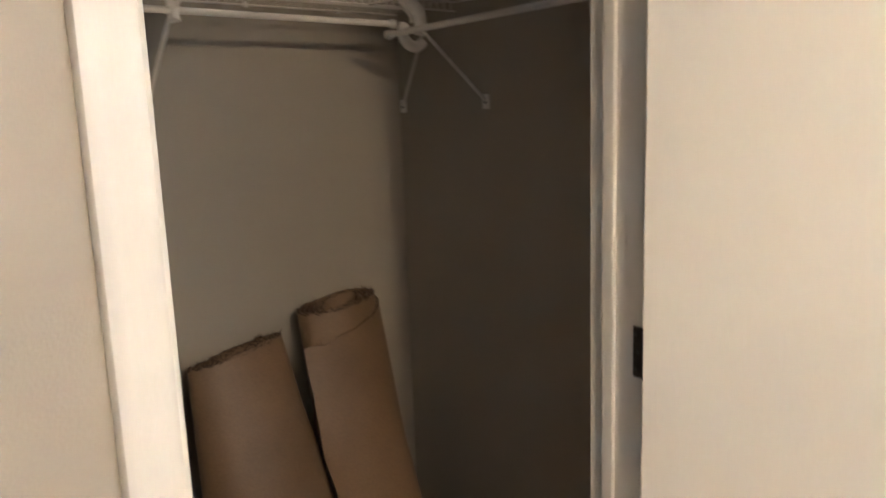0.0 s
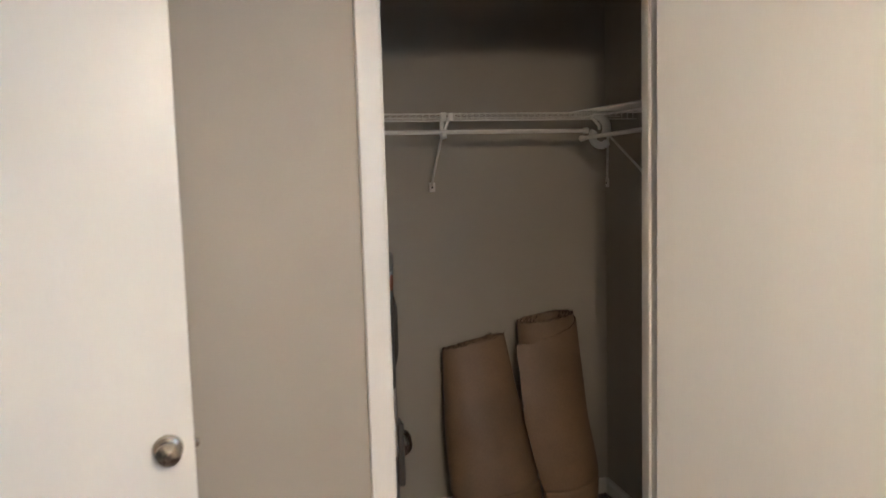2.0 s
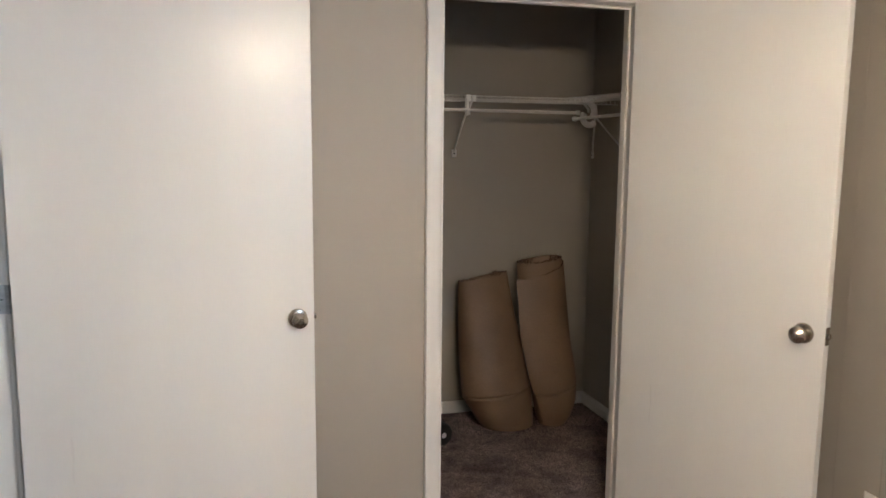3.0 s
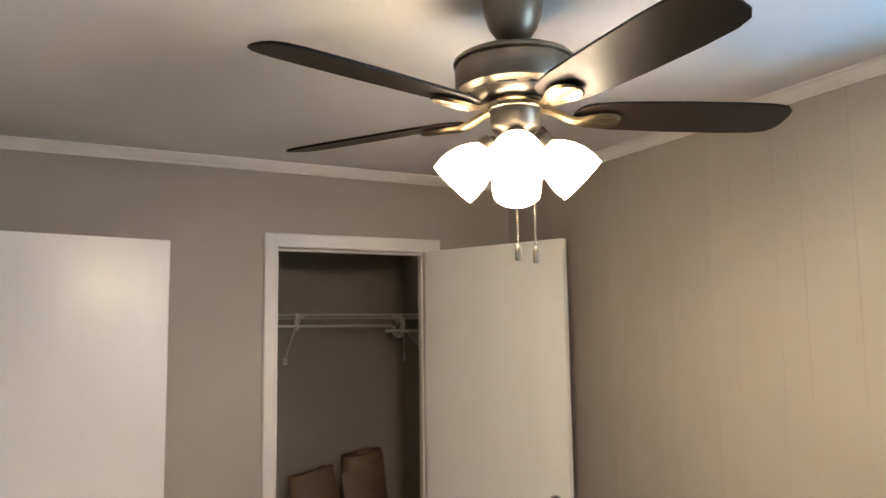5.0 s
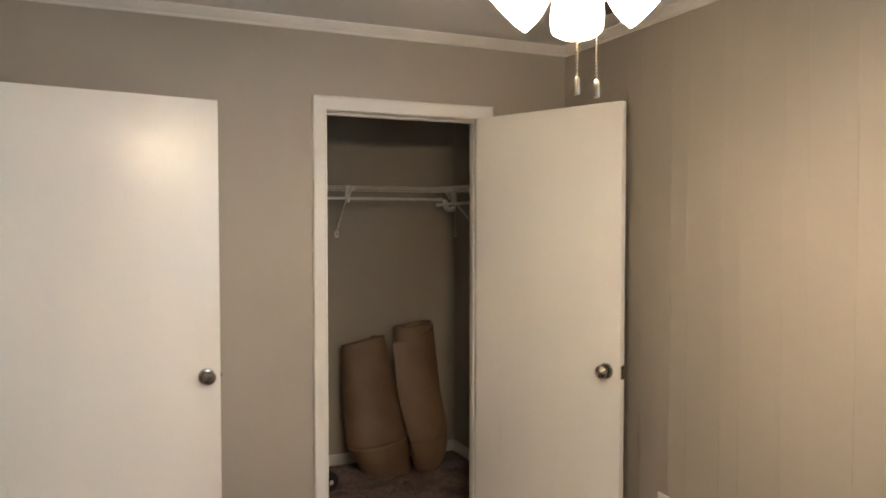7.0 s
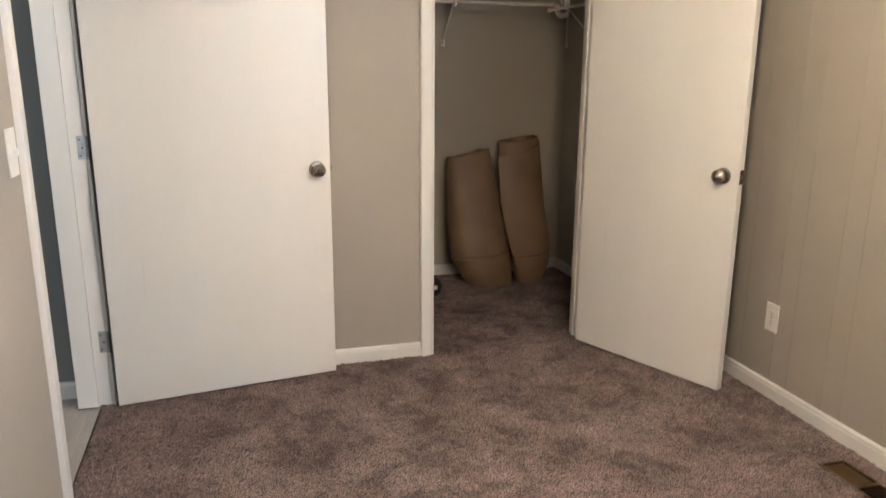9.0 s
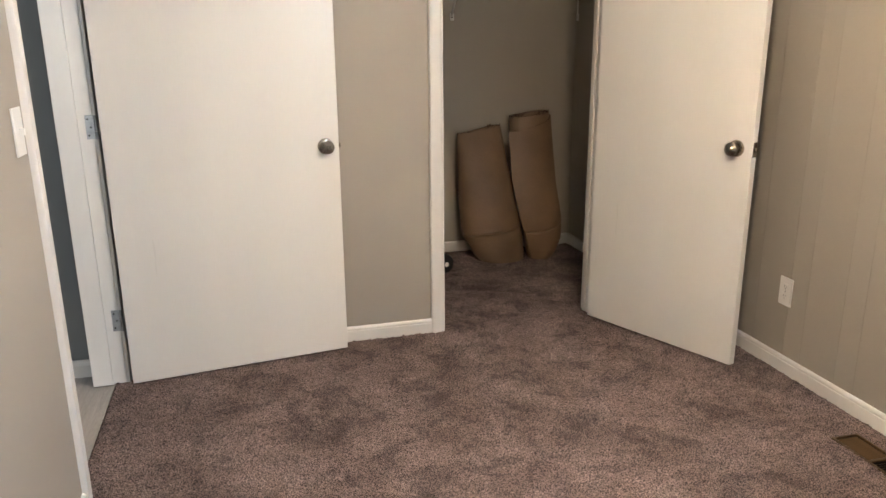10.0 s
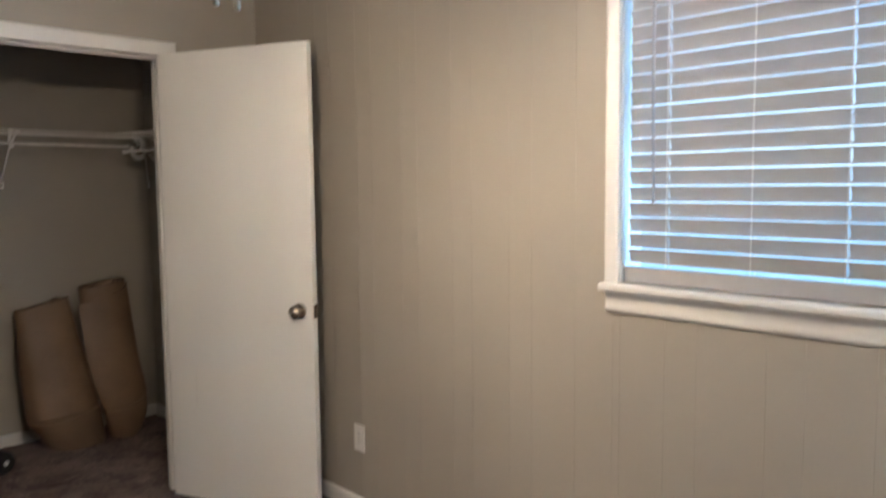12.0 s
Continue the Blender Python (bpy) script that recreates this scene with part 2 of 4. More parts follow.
def tube(bm, pts, r, seg=8):
    """A round bar through the points."""
    pts = [Vector(p) for p in pts]
    rings = []
    for i, p in enumerate(pts):
        d = (pts[min(i + 1, len(pts) - 1)] - pts[max(i - 1, 0)]).normalized()
        u = d.orthogonal().normalized() if i == 0 else (u - d * u.dot(d)).normalized()
        w = d.cross(u)
        rings.append([bm.verts.new(p + (u * math.cos(k * math.tau / seg) + w * math.sin(k * math.tau / seg)) * r) for k in range(seg)])
    for a, b in zip(rings, rings[1:]):
        for k in range(seg):
            bm.faces.new((a[k], a[(k + 1) % seg], b[(k + 1) % seg], b[k]))
    bm.faces.new(rings[0][::-1])
    bm.faces.new(rings[-1])
    return bm


def smooth_mesh(me, angle=38):
    me.shade_smooth()
    me.set_sharp_from_angle(angle=radians(angle))


def flatten_broad(me):
    """Broad faces between narrow bevels stay plane; the bevels stay round."""
    if len(me.polygons) > 4000:
        return
    touching = collections.defaultdict(list)
    for p in me.polygons:
        for key in p.edge_keys:
            touching[key].append(p.index)
    areas = [p.area for p in me.polygons]
    for p in me.polygons:
        near = [areas[j] for key in p.edge_keys for j in touching[key] if j != p.index]
        if near and areas[p.index] > 3.0 * max(near):
            p.use_smooth = False


def mesh_of(name, bm, mat, soft=True):
    me = bpy.data.meshes.new(name)
    bm.normal_update()
    bm.to_mesh(me)
    bm.free()
    me.materials.append(mat)
    if soft and len(me.polygons) > 6:
        smooth_mesh(me)
        flatten_broad(me)
    return me


def part(name, bm, mat, parent, label=""):
    ob = new(name, mesh_of(name, bm, mat))
    ob.parent = parent
    if label:
        tagged(ob, label)
    return ob


def thing(name, label, category, m=None, group="", kind=""):
    ob = new(name)
    ob.empty_display_size = 0.05
    if m is not None:
        ob.matrix_world = m
    return tagged(ob, label, category, group, kind)


def structure(name, bm, mat, label, category):
    return tagged(new(name, mesh_of(name, bm, mat)), label, category, kind="structure")


def lettering(name, words, height, mat, parent, place, width=None):
    """A flat line of built-in lettering as a mesh part, bent by place(u, v)."""
    cu = bpy.data.curves.new(name, "FONT")
    cu.body, cu.size, cu.align_x, cu.align_y = words, height, "RIGHT", "CENTER"
    cu.offset = height * 0.03
    tmp = bpy.data.objects.new(name, cu)
    scene.collection.objects.link(tmp)
    bpy.context.view_layer.update()
    me = bpy.data.meshes.new_from_object(tmp.evaluated_get(bpy.context.evaluated_depsgraph_get()))
    bpy.data.objects.remove(tmp)
    for v in me.vertices:
        v.co = place(v.co.x, v.co.y)
    me.materials.clear()
    me.materials.append(mat)
    ob = new(name, me)
    ob.parent = parent
    return ob


# ---- the room's shell ----
CEIL = 2.43
WEST, EAST, SOUTH, BACK = -1.392, 1.241, -3.85, 1.32
DOOR_TOP = 2.04
OPEN_L, OPEN_R = 0.0, 0.757          # closet opening
ENT_N, ENT_S = -0.195, -1.035         # entry doorway
WIN_N, WIN_S, WIN_B, WIN_T = -2.097, -2.93, 1.143, 2.045
CLOSET_E = 1.222

bm = bmesh.new()
box(bm, -1.512, OPEN_L - 0.018, 0, 0.11, -0.1, CEIL)
box(bm, OPEN_R + 0.018, 1.247, 0, 0.11, -0.1, CEIL)
box(bm, OPEN_L - 0.018, OPEN_R + 0.018, 0, 0.11, DOOR_TOP + 0.018, CEIL)
wall_north = structure("wall_north", bm, paint_wall, "smooth greige painted wall with the closet opening", "wall")

bm = bmesh.new()
box(bm, -1.512, WEST, -3.97, ENT_S - 0.018, -0.1, CEIL)
box(bm, -1.512, WEST, ENT_N + 0.018, 0, -0.1, CEIL)
box(bm, -1.512, WEST, ENT_S - 0.018, ENT_N + 0.018, DOOR_TOP + 0.028, CEIL)
wall_west = structure("wall_west", bm, paint_wall, "greige painted wall with the open entry doorway", "wall")

bm = bmesh.new()
# the gap from y -3.76 to -3.08 is an added opening for the rear fill lamp
box(bm, 1.247, 1.360, -3.97, -3.76, -0.1, CEIL)
box(bm, 1.247, 1.360, -3.08, WIN_S, -0.1, CEIL)
box(bm, 1.247, 1.360, -3.76, -3.08, -0.1, 1.15)
box(bm, 1.247, 1.360, -3.76, -3.08, 2.05, CEIL)
box(bm, 1.247, 1.360, WIN_N, 0.11, -0.1, CEIL)
box(bm, CLOSET_E, 1.360, 0.11, BACK + 0.11, -0.1, CEIL)
box(bm, 1.247, 1.360, WIN_S, WIN_N, -0.1, WIN_B)
box(bm, 1.247, 1.360, WIN_S, WIN_N, WIN_T, CEIL)
wall_east = structure("wall_east", bm, paint_wall, "greige painted grooved panel wall with a window and an added unseen opening", "wall")

bm = bmesh.new()
box(bm, WEST, 1.247, -3.97, SOUTH, -0.1, CEIL)
structure("wall_south", bm, paint_wall, "greige painted rear wall", "wall")
structure("closet_wall_back", boxed(-0.45, CLOSET_E, BACK, BACK + 0.11, -0.1, CEIL), paint_wall, "greige painted back wall of the closet", "wall")
structure("closet_wall_west", boxed(-0.56, -0.45, 0.11, BACK + 0.11, -0.1, CEIL), paint_wall, "greige painted side wall of the closet", "wall")
bm = bmesh.new()
box(bm, -2.74, 1.36, -3.97, 0.11, CEIL, CEIL + 0.1)
box(bm, -0.56, 1.36, 0.11, 1.43, CEIL, CEIL + 0.1)
structure("ceiling", bm, paint_ceiling, "flat off-white painted ceiling", "ceiling")

# hall beyond the doorway
structure("hall_wall_north", boxed(-2.6, -1.512, -0.07, 0.05, -0.1, CEIL), paint_hall, "dim blue-grey painted hall wall", "wall")
structure("hall_wall_west", boxed(-2.72, -2.6, -3.97, 0.05, -0.1, CEIL), paint_hall, "dim blue-grey painted hall wall", "wall")
bm = bmesh.new()
box(bm, -2.6, -2.4, -3.97, -3.87, -0.1, CEIL)
box(bm, -1.7, -1.512, -3.97, -3.87, -0.1, CEIL)
box(bm, -2.4, -1.7, -3.97, -3.87, -0.1, 0.95)
box(bm, -2.4, -1.7, -3.97, -3.87, 2.05, CEIL)
structure("hall_wall_south", bm, paint_hall, "blue-grey hall wall with a daylight opening", "wall")

# floor slab with the hole of the register
RX0, RX1, RY0, RY1 = 1.037, 1.145, -1.64, -1.322
bm = bmesh.new()
box(bm, -1.45, RX0, -3.97, 0.11, -0.1, -0.016)
box(bm, -0.56, RX0, 0.11, 1.43, -0.1, -0.016)
box(bm, RX1, 1.36, -3.97, 1.43, -0.1, -0.016)
box(bm, RX0, RX1, -3.97, RY0, -0.1, -0.016)
box(bm, RX0, RX1, RY1, 1.43, -0.1, -0.016)
structure("subfloor", bm, duct_dark, "floor deck under the carpet", "floor")


def carpet():
    """Plush pile as one fine sheet with tufts raised and lowered."""
    step = 0.0062
    xs = np.arange(-1.44, 1.2485, step)
    ys = np.arange(-3.2, BACK + 0.004, step)
    nx, ny = len(xs), len(ys)
    gx, gy = np.meshgrid(xs, ys)
    rng = np.random.default_rng(7)
    low = rng.normal(size=(ny // 19 + 3, nx // 19 + 3))
    iy, ix = np.arange(ny) / 19, np.arange(nx) / 19
    fy, fx = (iy % 1)[:, None], (ix % 1)[None, :]
    iy, ix = iy.astype(int), ix.astype(int)
    fy, fx = fy * fy * (3 - 2 * fy), fx * fx * (3 - 2 * fx)
    soft = ((low[iy][:, ix] * (1 - fx) + low[iy][:, ix + 1] * fx) * (1 - fy) + (low[iy + 1][:, ix] * (1 - fx) + low[iy + 1][:, ix + 1] * fx) * fy)
    gz = rng.normal(size=(ny, nx)) * 0.0024 + soft * 0.0016 - 0.001
    gx = gx + rng.normal(size=gx.shape) * step * 0.22
    gy = gy + rng.normal(size=gy.shape) * step * 0.22
    gx[:, 0], gx[:, -1] = -1.44 + rng.normal(size=ny) * 0.003, 1.2485
    gz[:, 0] = -0.014
    co = np.stack([gx, gy, gz], -1).reshape(-1, 3)
    idx = np.arange(nx * ny).reshape(ny, nx)
    quads = np.stack([idx[:-1, :-1], idx[:-1, 1:], idx[1:, 1:], idx[1:, :-1]], -1)
    cx, cy = gx[:-1, :-1] + step / 2, gy[:-1, :-1] + step / 2
    keep = ~((cx > RX0 + 0.004) & (cx < RX1 - 0.004) & (cy > RY0 + 0.004) & (cy < RY1 - 0.004))
    keep &= ~((cx < -0.50) & (cy > 0.06))
    quads = quads[keep]
    me = bpy.data.meshes.new("floor")
    me.vertices.add(len(co))
    me.vertices.foreach_set("co", co.ravel())
    me.loops.add(quads.size)
    me.loops.foreach_set("vertex_index", quads.ravel())
    me.polygons.add(len(quads))
    me.polygons.foreach_set("loop_start", np.arange(0, quads.size, 4))
    me.update(calc_edges=True)
    me.materials.append(carpet_mat)
    me.shade_smooth()
    tagged(new("floor", me), "taupe plush carpet with brushed darker patches", "carpet", kind="structure")


carpet()
structure("floor_rear", boxed(-1.44, 1.2485, SOUTH, -3.2, -0.016, 0.0), carpet_mat, "taupe plush carpet behind the walk", "carpet")

# hall plank floor
hall_floor = structure("hall_floor", boxed(-2.6, -1.4505, -3.87, -0.07, -0.1, -0.013), duct_dark, "grey vinyl plank floor of the hall", "floor")

# yard outside
structure("ground", boxed(-60, 60, -60, 60, -0.75, -0.7), ground_mat, "grassy yard outside the window", "ground")


# ---- trim ----
BASE = [(0, 0.0), (0.0135, 0.0), (0.0135, 0.0545), (0.0125, 0.0565), (0.0105, 0.0572), (0.0105, 0.0600), (0.0122, 0.0618), (0.0118, 0.0668), (0.0085, 0.0722), (0.004, 0.0752), (0, 0.0756)]
CROWN = [(0, -0.046), (0.007, -0.046), (0.009, -0.040), (0.008, -0.036), (0.013, -0.032), (0.019, -0.022), (0.026, -0.015), (0.028, -0.009), (0.034, -0.007), (0.036, 0), (0, 0)]
CASING = [(0, 0), (0, 0.010), (0.006, 0.013), (0.012, 0.0115), (0.020, 0.0125), (0.046, 0.0165), (0.055, 0.018), (0.061, 0.0165), (0.064, 0.012), (0.064, 0)]
WINDOW_CASING = [(a * 0.75, b) for a, b in CASING]
UP = (0, 0, 1)


def baseboard(start, end, inward, label="white painted baseboard along the wall"):
    structure("baseboard", sweep(bmesh.new(), BASE, (*start, -0.008), (*end, -0.008), (*inward, 0), UP), paint_trim, label, "baseboard")


baseboard((WEST + 0.012, 0), (-0.064, 0), (0, -1))
baseboard((OPEN_R + 0.064, 0), (EAST - 0.012, 0), (0, -1))
baseboard((EAST, SOUTH), (EAST, 0), (-1, 0))
baseboard((WEST, SOUTH), (WEST, ENT_S - 0.064), (1, 0))
baseboard((WEST, ENT_N + 0.064), (WEST, 0), (1, 0))
baseboard((WEST + 0.012, SOUTH), (EAST - 0.012, SOUTH), (0, 1))
baseboard((-0.45, BACK), (CLOSET_E - 0.012, BACK), (0, -1), "white painted closet baseboard")
baseboard((CLOSET_E, 0.11), (CLOSET_E, BACK), (-1, 0), "white painted closet baseboard")
baseboard((-2.6, -0.07), (-1.53, -0.07), (0, -1), "white hall baseboard on plank floor")

for s, e, inward in (((WEST, 0), (EAST, 0), (0, -1)), ((EAST, SOUTH), (EAST, 0), (-1, 0)), ((WEST, SOUTH), (WEST, 0), (1, 0)), ((WEST, SOUTH), (EAST, SOUTH), (0, 1))):
    structure("crown_trim", sweep(bmesh.new(), CROWN, (*s, CEIL - 0.001), (*e, CEIL - 0.001), (*inward, 0), UP, 1.0, -1.0), paint_trim, "narrow stepped white crown moulding", "moulding")


def casing(name, p0, p1, top, side_dir, out_dir, label):
    """Mitred door trim round an opening from floor to top; p0 and p1 are its inner corners."""
    ob = thing(name, label, "door trim", kind="structure")
    s = Vector((*side_dir, 0))
    lo, hi = Vector((*p0, -0.008)), Vector((*p1, -0.008))
    up = Vector((0, 0, top + 0.008))
    part("side_casing", sweep(bmesh.new(), CASING, lo, lo + up, -s, (*out_dir, 0), 0, 1), paint_trim, ob)
    part("side_casing", sweep(bmesh.new(), CASING, hi, hi + up, s, (*out_dir, 0), 0, 1), paint_trim, ob)
    part("head_casing", sweep(bmesh.new(), CASING, lo + up, hi + up, UP, (*out_dir, 0), -1, 1), paint_trim, ob)
    return ob


casing("closet_door_trim", (OPEN_L - 0.002, 0), (OPEN_R + 0.002, 0), DOOR_TOP, (1, 0), (0, -1), "white painted casing round the closet opening")
casing("entry_door_trim", (WEST, ENT_S), (WEST, ENT_N), DOOR_TOP + 0.01, (0, 1), (1, 0), "white painted casing round the entry doorway")

# jambs with stops
jamb = thing("closet_jamb", "white painted jamb lining of the closet opening", "door jamb", kind="structure")
part("side_jamb", boxed(OPEN_L - 0.018, OPEN_L, 0.001, 0.112, 0, DOOR_TOP, bevel=0.001), paint_trim, jamb)
part("side_jamb", boxed(OPEN_R, OPEN_R + 0.018, 0.001, 0.112, 0, DOOR_TOP, bevel=0.001), paint_trim, jamb)
part("head_jamb", boxed(OPEN_L - 0.018, OPEN_R + 0.018, 0.001, 0.112, DOOR_TOP, DOOR_TOP + 0.018, bevel=0.001), paint_trim, jamb)
part("door_stop", boxed(OPEN_L, OPEN_L + 0.009, 0.056, 0.080, 0, DOOR_TOP - 0.011, bevel=0.002), paint_trim, jamb)
part("door_stop", boxed(OPEN_R - 0.009, OPEN_R, 0.056, 0.080, 0, DOOR_TOP - 0.011, bevel=0.002), paint_trim, jamb)
part("door_stop", boxed(OPEN_L, OPEN_R, 0.056, 0.080, DOOR_TOP - 0.011, DOOR_TOP, bevel=0.002), paint_trim, jamb)
part("strike_plate", boxed(OPEN_L, OPEN_L + 0.0015, 0.006, 0.034, 0.895, 0.955, bevel=0.0005), dark_bronze, jamb, "dark bronze strike plate")

jamb = thing("entry_jamb", "white painted jamb lining of the entry doorway", "door jamb", kind="structure")
JT = DOOR_TOP + 0.01
part("side_jamb", boxed(-1.52, WEST - 0.001, ENT_N, ENT_N + 0.018, 0, JT, bevel=0.001), paint_trim, jamb)
part("side_jamb", boxed(-1.52, WEST - 0.001, ENT_S - 0.018, ENT_S, 0, JT, bevel=0.001), paint_trim, jamb)
part("head_jamb", boxed(-1.52, WEST - 0.001, ENT_S - 0.018, ENT_N + 0.018, JT, JT + 0.018, bevel=0.001), paint_trim, jamb)
part("door_stop", boxed(-1.52, -1.445, ENT_N - 0.012, ENT_N, 0, JT - 0.012, bevel=0.002), paint_trim, jamb)
part("door_stop", boxed(-1.52, -1.445, ENT_S, ENT_S + 0.012, 0, JT - 0.012, bevel=0.002), paint_trim, jamb)
part("door_stop", boxed(-1.52, -1.445, ENT_S, ENT_N, JT - 0.012, JT, bevel=0.002), paint_trim, jamb)


# ---- doors ----
KNOB = [(0.0, 0.0), (0.033, 0.0), (0.0335, 0.004), (0.030, 0.009), (0.016, 0.012), (0.0115, 0.018), (0.0115, 0.026), (0.019, 0.031), (0.0258, 0.037), (0.0276, 0.043), (0.0268, 0.0465), (0.0110, 0.0590), (0.0098, 0.0596), (0.0090, 0.0585), (0, 0.0585)]


def door(name, label, m, width, height, backset, lead=0.0):
    """A flush slab door; x runs from the hinge, the seen face lies at y = 0."""
    ob = thing(name, label, "door", m, kind="structure")
    T = 0.035
    part("door_leaf", boxed(lead, width, 0, T, 0.010, height, bevel=0.0022), paint_door, ob)
    for side, rot, y in ((0, 90, 0.0), (1, -90, T)):
        k = part("door_knob", lathe(bmesh.new(), KNOB, 40, pose(width - backset, y, 0.918, rot)), nickel, ob, "round satin nickel door knob")
        part("turn_button", lathe(bmesh.new(), [(0, 0.0580), (0.0078, 0.0580), (0.0078, 0.0630), (0.0066, 0.0642), (0.0040, 0.0642), (0.0034, 0.0634), (0, 0.0634)], 24, pose(width - backset, y, 0.918, rot)), nickel, k)
        kc = part("key_slot", boxed(-0.0009, 0.0009, -0.003, 0.003, 0.0632, 0.0640, bevel=0.0002), slot_dark, k)
        kc.data.transform(pose(width - backset, y, 0.918, rot))
    part("latch_plate", boxed(width, width + 0.0014, 0.006, 0.031, 0.888, 0.946, bevel=0.0005), nickel, ob, "nickel latch plate on the door edge")
    part("latch_bolt", boxed(width, width + 0.011, 0.013, 0.024, 0.908, 0.926, bevel=0.003), nickel, ob)
    return ob


entry_angle = math.degrees(math.atan2(0.137, 0.899))
door_1 = door("door_1", "white flush slab entry door standing open against the wall", pose(-1.377, -0.242, 0, 0, 0, entry_angle), 0.909, 2.037, 0.058, 0.013)
door_2 = door("door_2", "white flush slab closet door swung wide open", pose(0.731, -0.019, 0, 0, 0, math.degrees(math.atan2(-0.715, 0.317))), 0.778, 2.042, 0.066)


def hinge(parent, m, mat, label, width=0.030):
    """A butt hinge: a leaf on the jamb, a knuckle of three barrels, screws."""
    inv = parent.matrix_world.inverted()
    h = part("hinge", boxed(-width, 0.0, -0.0016, 0.0012, -0.044, 0.044, bevel=0.0008), mat, parent, label)
    h.data.transform(inv @ m)
    bm = bmesh.new()
    for z0, z1 in ((-0.044, -0.016), (-0.0145, 0.0145), (0.016, 0.044)):
        lathe(bm, [(0.0058, z0), (0.0058, z1)], 14, pose(0.006, 0, 0))
    kn = part("knuckle", bm, mat, h)
    kn.data.transform(inv @ m)
    for x, z in ((-width * 0.7, 0.03), (-width * 0.4, 0.0), (-width * 0.7, -0.03)):
        s = part("screw", lathe(bmesh.new(), [(0, 0), (0.0035, 0), (0.003, 0.0008), (0, 0.001)], 10, pose(x, -0.0016, z, 90)), screw_mat, h)
        s.data.transform(inv @ m)


for z in (0.27, 1.035, 1.79):
    hinge(door_1, pose(WEST + 0.002, ENT_N - 0.0005, z), steel, "steel butt hinge with brushed leaf")
for z in (0.27, 1.03, 1.79):
    hinge(door_2, pose(OPEN_R - 0.001, 0.0, z, 0, 0, -90), dark_bronze, "dark bronze butt hinge", 0.018)


# ---- window with blind ----
window = thing("window_1", "white framed window with closed blinds in the panel wall", "window", kind="structure")
wy0, wy1 = WIN_S, WIN_N
for a, b, c, d in ((wy0, wy0 + 0.012, WIN_B, WIN_T), (wy1 - 0.006, wy1, WIN_B, WIN_T), (wy0 + 0.012, wy1 - 0.006, WIN_B, WIN_B + 0.03), (wy0 + 0.012, wy1 - 0.006, WIN_T - 0.03, WIN_T), (wy0 + 0.012, wy1 - 0.006, 1.592, 1.614)):
    part("window_frame", boxed(1.312, 1.352, a, b, c, d, bevel=0.003), vinyl_frame, window)
for a, b in ((WIN_B + 0.03, 1.592), (1.614, WIN_T - 0.03)):
    pn = part("pane", boxed(1.330, 1.334, wy0 + 0.012, wy1 - 0.006, a, b), pane_glass, window)
    pn.visible_shadow = False
for a, b, c, d in ((wy0 - 0.0, wy0 + 0.004, WIN_B, WIN_T), (wy1 - 0.004, wy1, WIN_B, WIN_T), (wy0, wy1, WIN_T - 0.004, WIN_T)):
    part("window_jamb", boxed(1.242, 1.312, a, b, c, d), paint_trim, window)
zb = WIN_B
part("side_casing", sweep(bmesh.new(), WINDOW_CASING, (EAST, wy1, zb), (EAST, wy1, WIN_T), (0, 1, 0), (-1, 0, 0), 0, 1), paint_trim, window)
part("side_casing", sweep(bmesh.new(), WINDOW_CASING, (EAST, wy0, zb), (EAST, wy0, WIN_T), (0, -1, 0), (-1, 0, 0), 0, 1), paint_trim, window)
part("head_casing", sweep(bmesh.new(), WINDOW_CASING, (EAST, wy0, WIN_T), (EAST, wy1, WIN_T), UP, (-1, 0, 0), -1, 1), paint_trim, window)
STOOL = [(-0.075, 0), (0.040, 0), (0.046, 0.004), (0.048, 0.012), (0.046, 0.020), (0.040, 0.024), (-0.075, 0.024)]
part("window_sill", sweep(bmesh.new(), STOOL, (EAST, wy0 - 0.050, WIN_B - 0.024), (EAST, wy1 + 0.050, WIN_B - 0.024), (-1, 0, 0), UP), paint_trim, window)
APRON = [(0, 0), (0.010, 0), (0.015, 0.006), (0.016, 0.016), (0.013, 0.024), (0.013, 0.046), (0.018, 0.056), (0.024, 0.066), (0, 0.066)]
part("apron", sweep(bmesh.new(), APRON, (EAST, wy0 - 0.044, WIN_B - 0.0905), (EAST, wy1 + 0.044, WIN_B - 0.0905), (-1, 0, 0), UP), paint_trim, window)

blind = thing("window_blind", "white slatted blind lowered and tilted nearly shut", "blind")
BX = 1.275
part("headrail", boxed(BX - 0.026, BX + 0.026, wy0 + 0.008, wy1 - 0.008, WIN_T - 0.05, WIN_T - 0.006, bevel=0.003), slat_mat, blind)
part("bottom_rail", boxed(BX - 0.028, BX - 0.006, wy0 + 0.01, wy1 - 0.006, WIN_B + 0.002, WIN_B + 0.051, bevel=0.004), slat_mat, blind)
PITCH, TILT = 0.0473, -74
CORDS = [wy1 - d for d in (0.140, 0.390, 0.627)]
bm = bmesh.new()
ca, sa = math.cos(radians(TILT)), math.sin(radians(TILT))
across = (-0.0220, -0.0165, -0.008, 0.0, 0.008, 0.0165, 0.0220)
stations = sorted([wy0 + 0.012, wy1 - 0.0105] + [y + d for y in CORDS[::2] for d in (-0.0019, 0.0019)])
layers = []
for drop in (0.0, -0.0026):
    rows = []
    for y in stations:
        row = []
        for a in across:
            b = 0.0026 * (1 - (a / 0.0220) ** 2) + drop
            row.append(bm.verts.new((a * ca - b * sa, y, a * sa + b * ca)))
        rows.append(row)
    layers.append(rows)
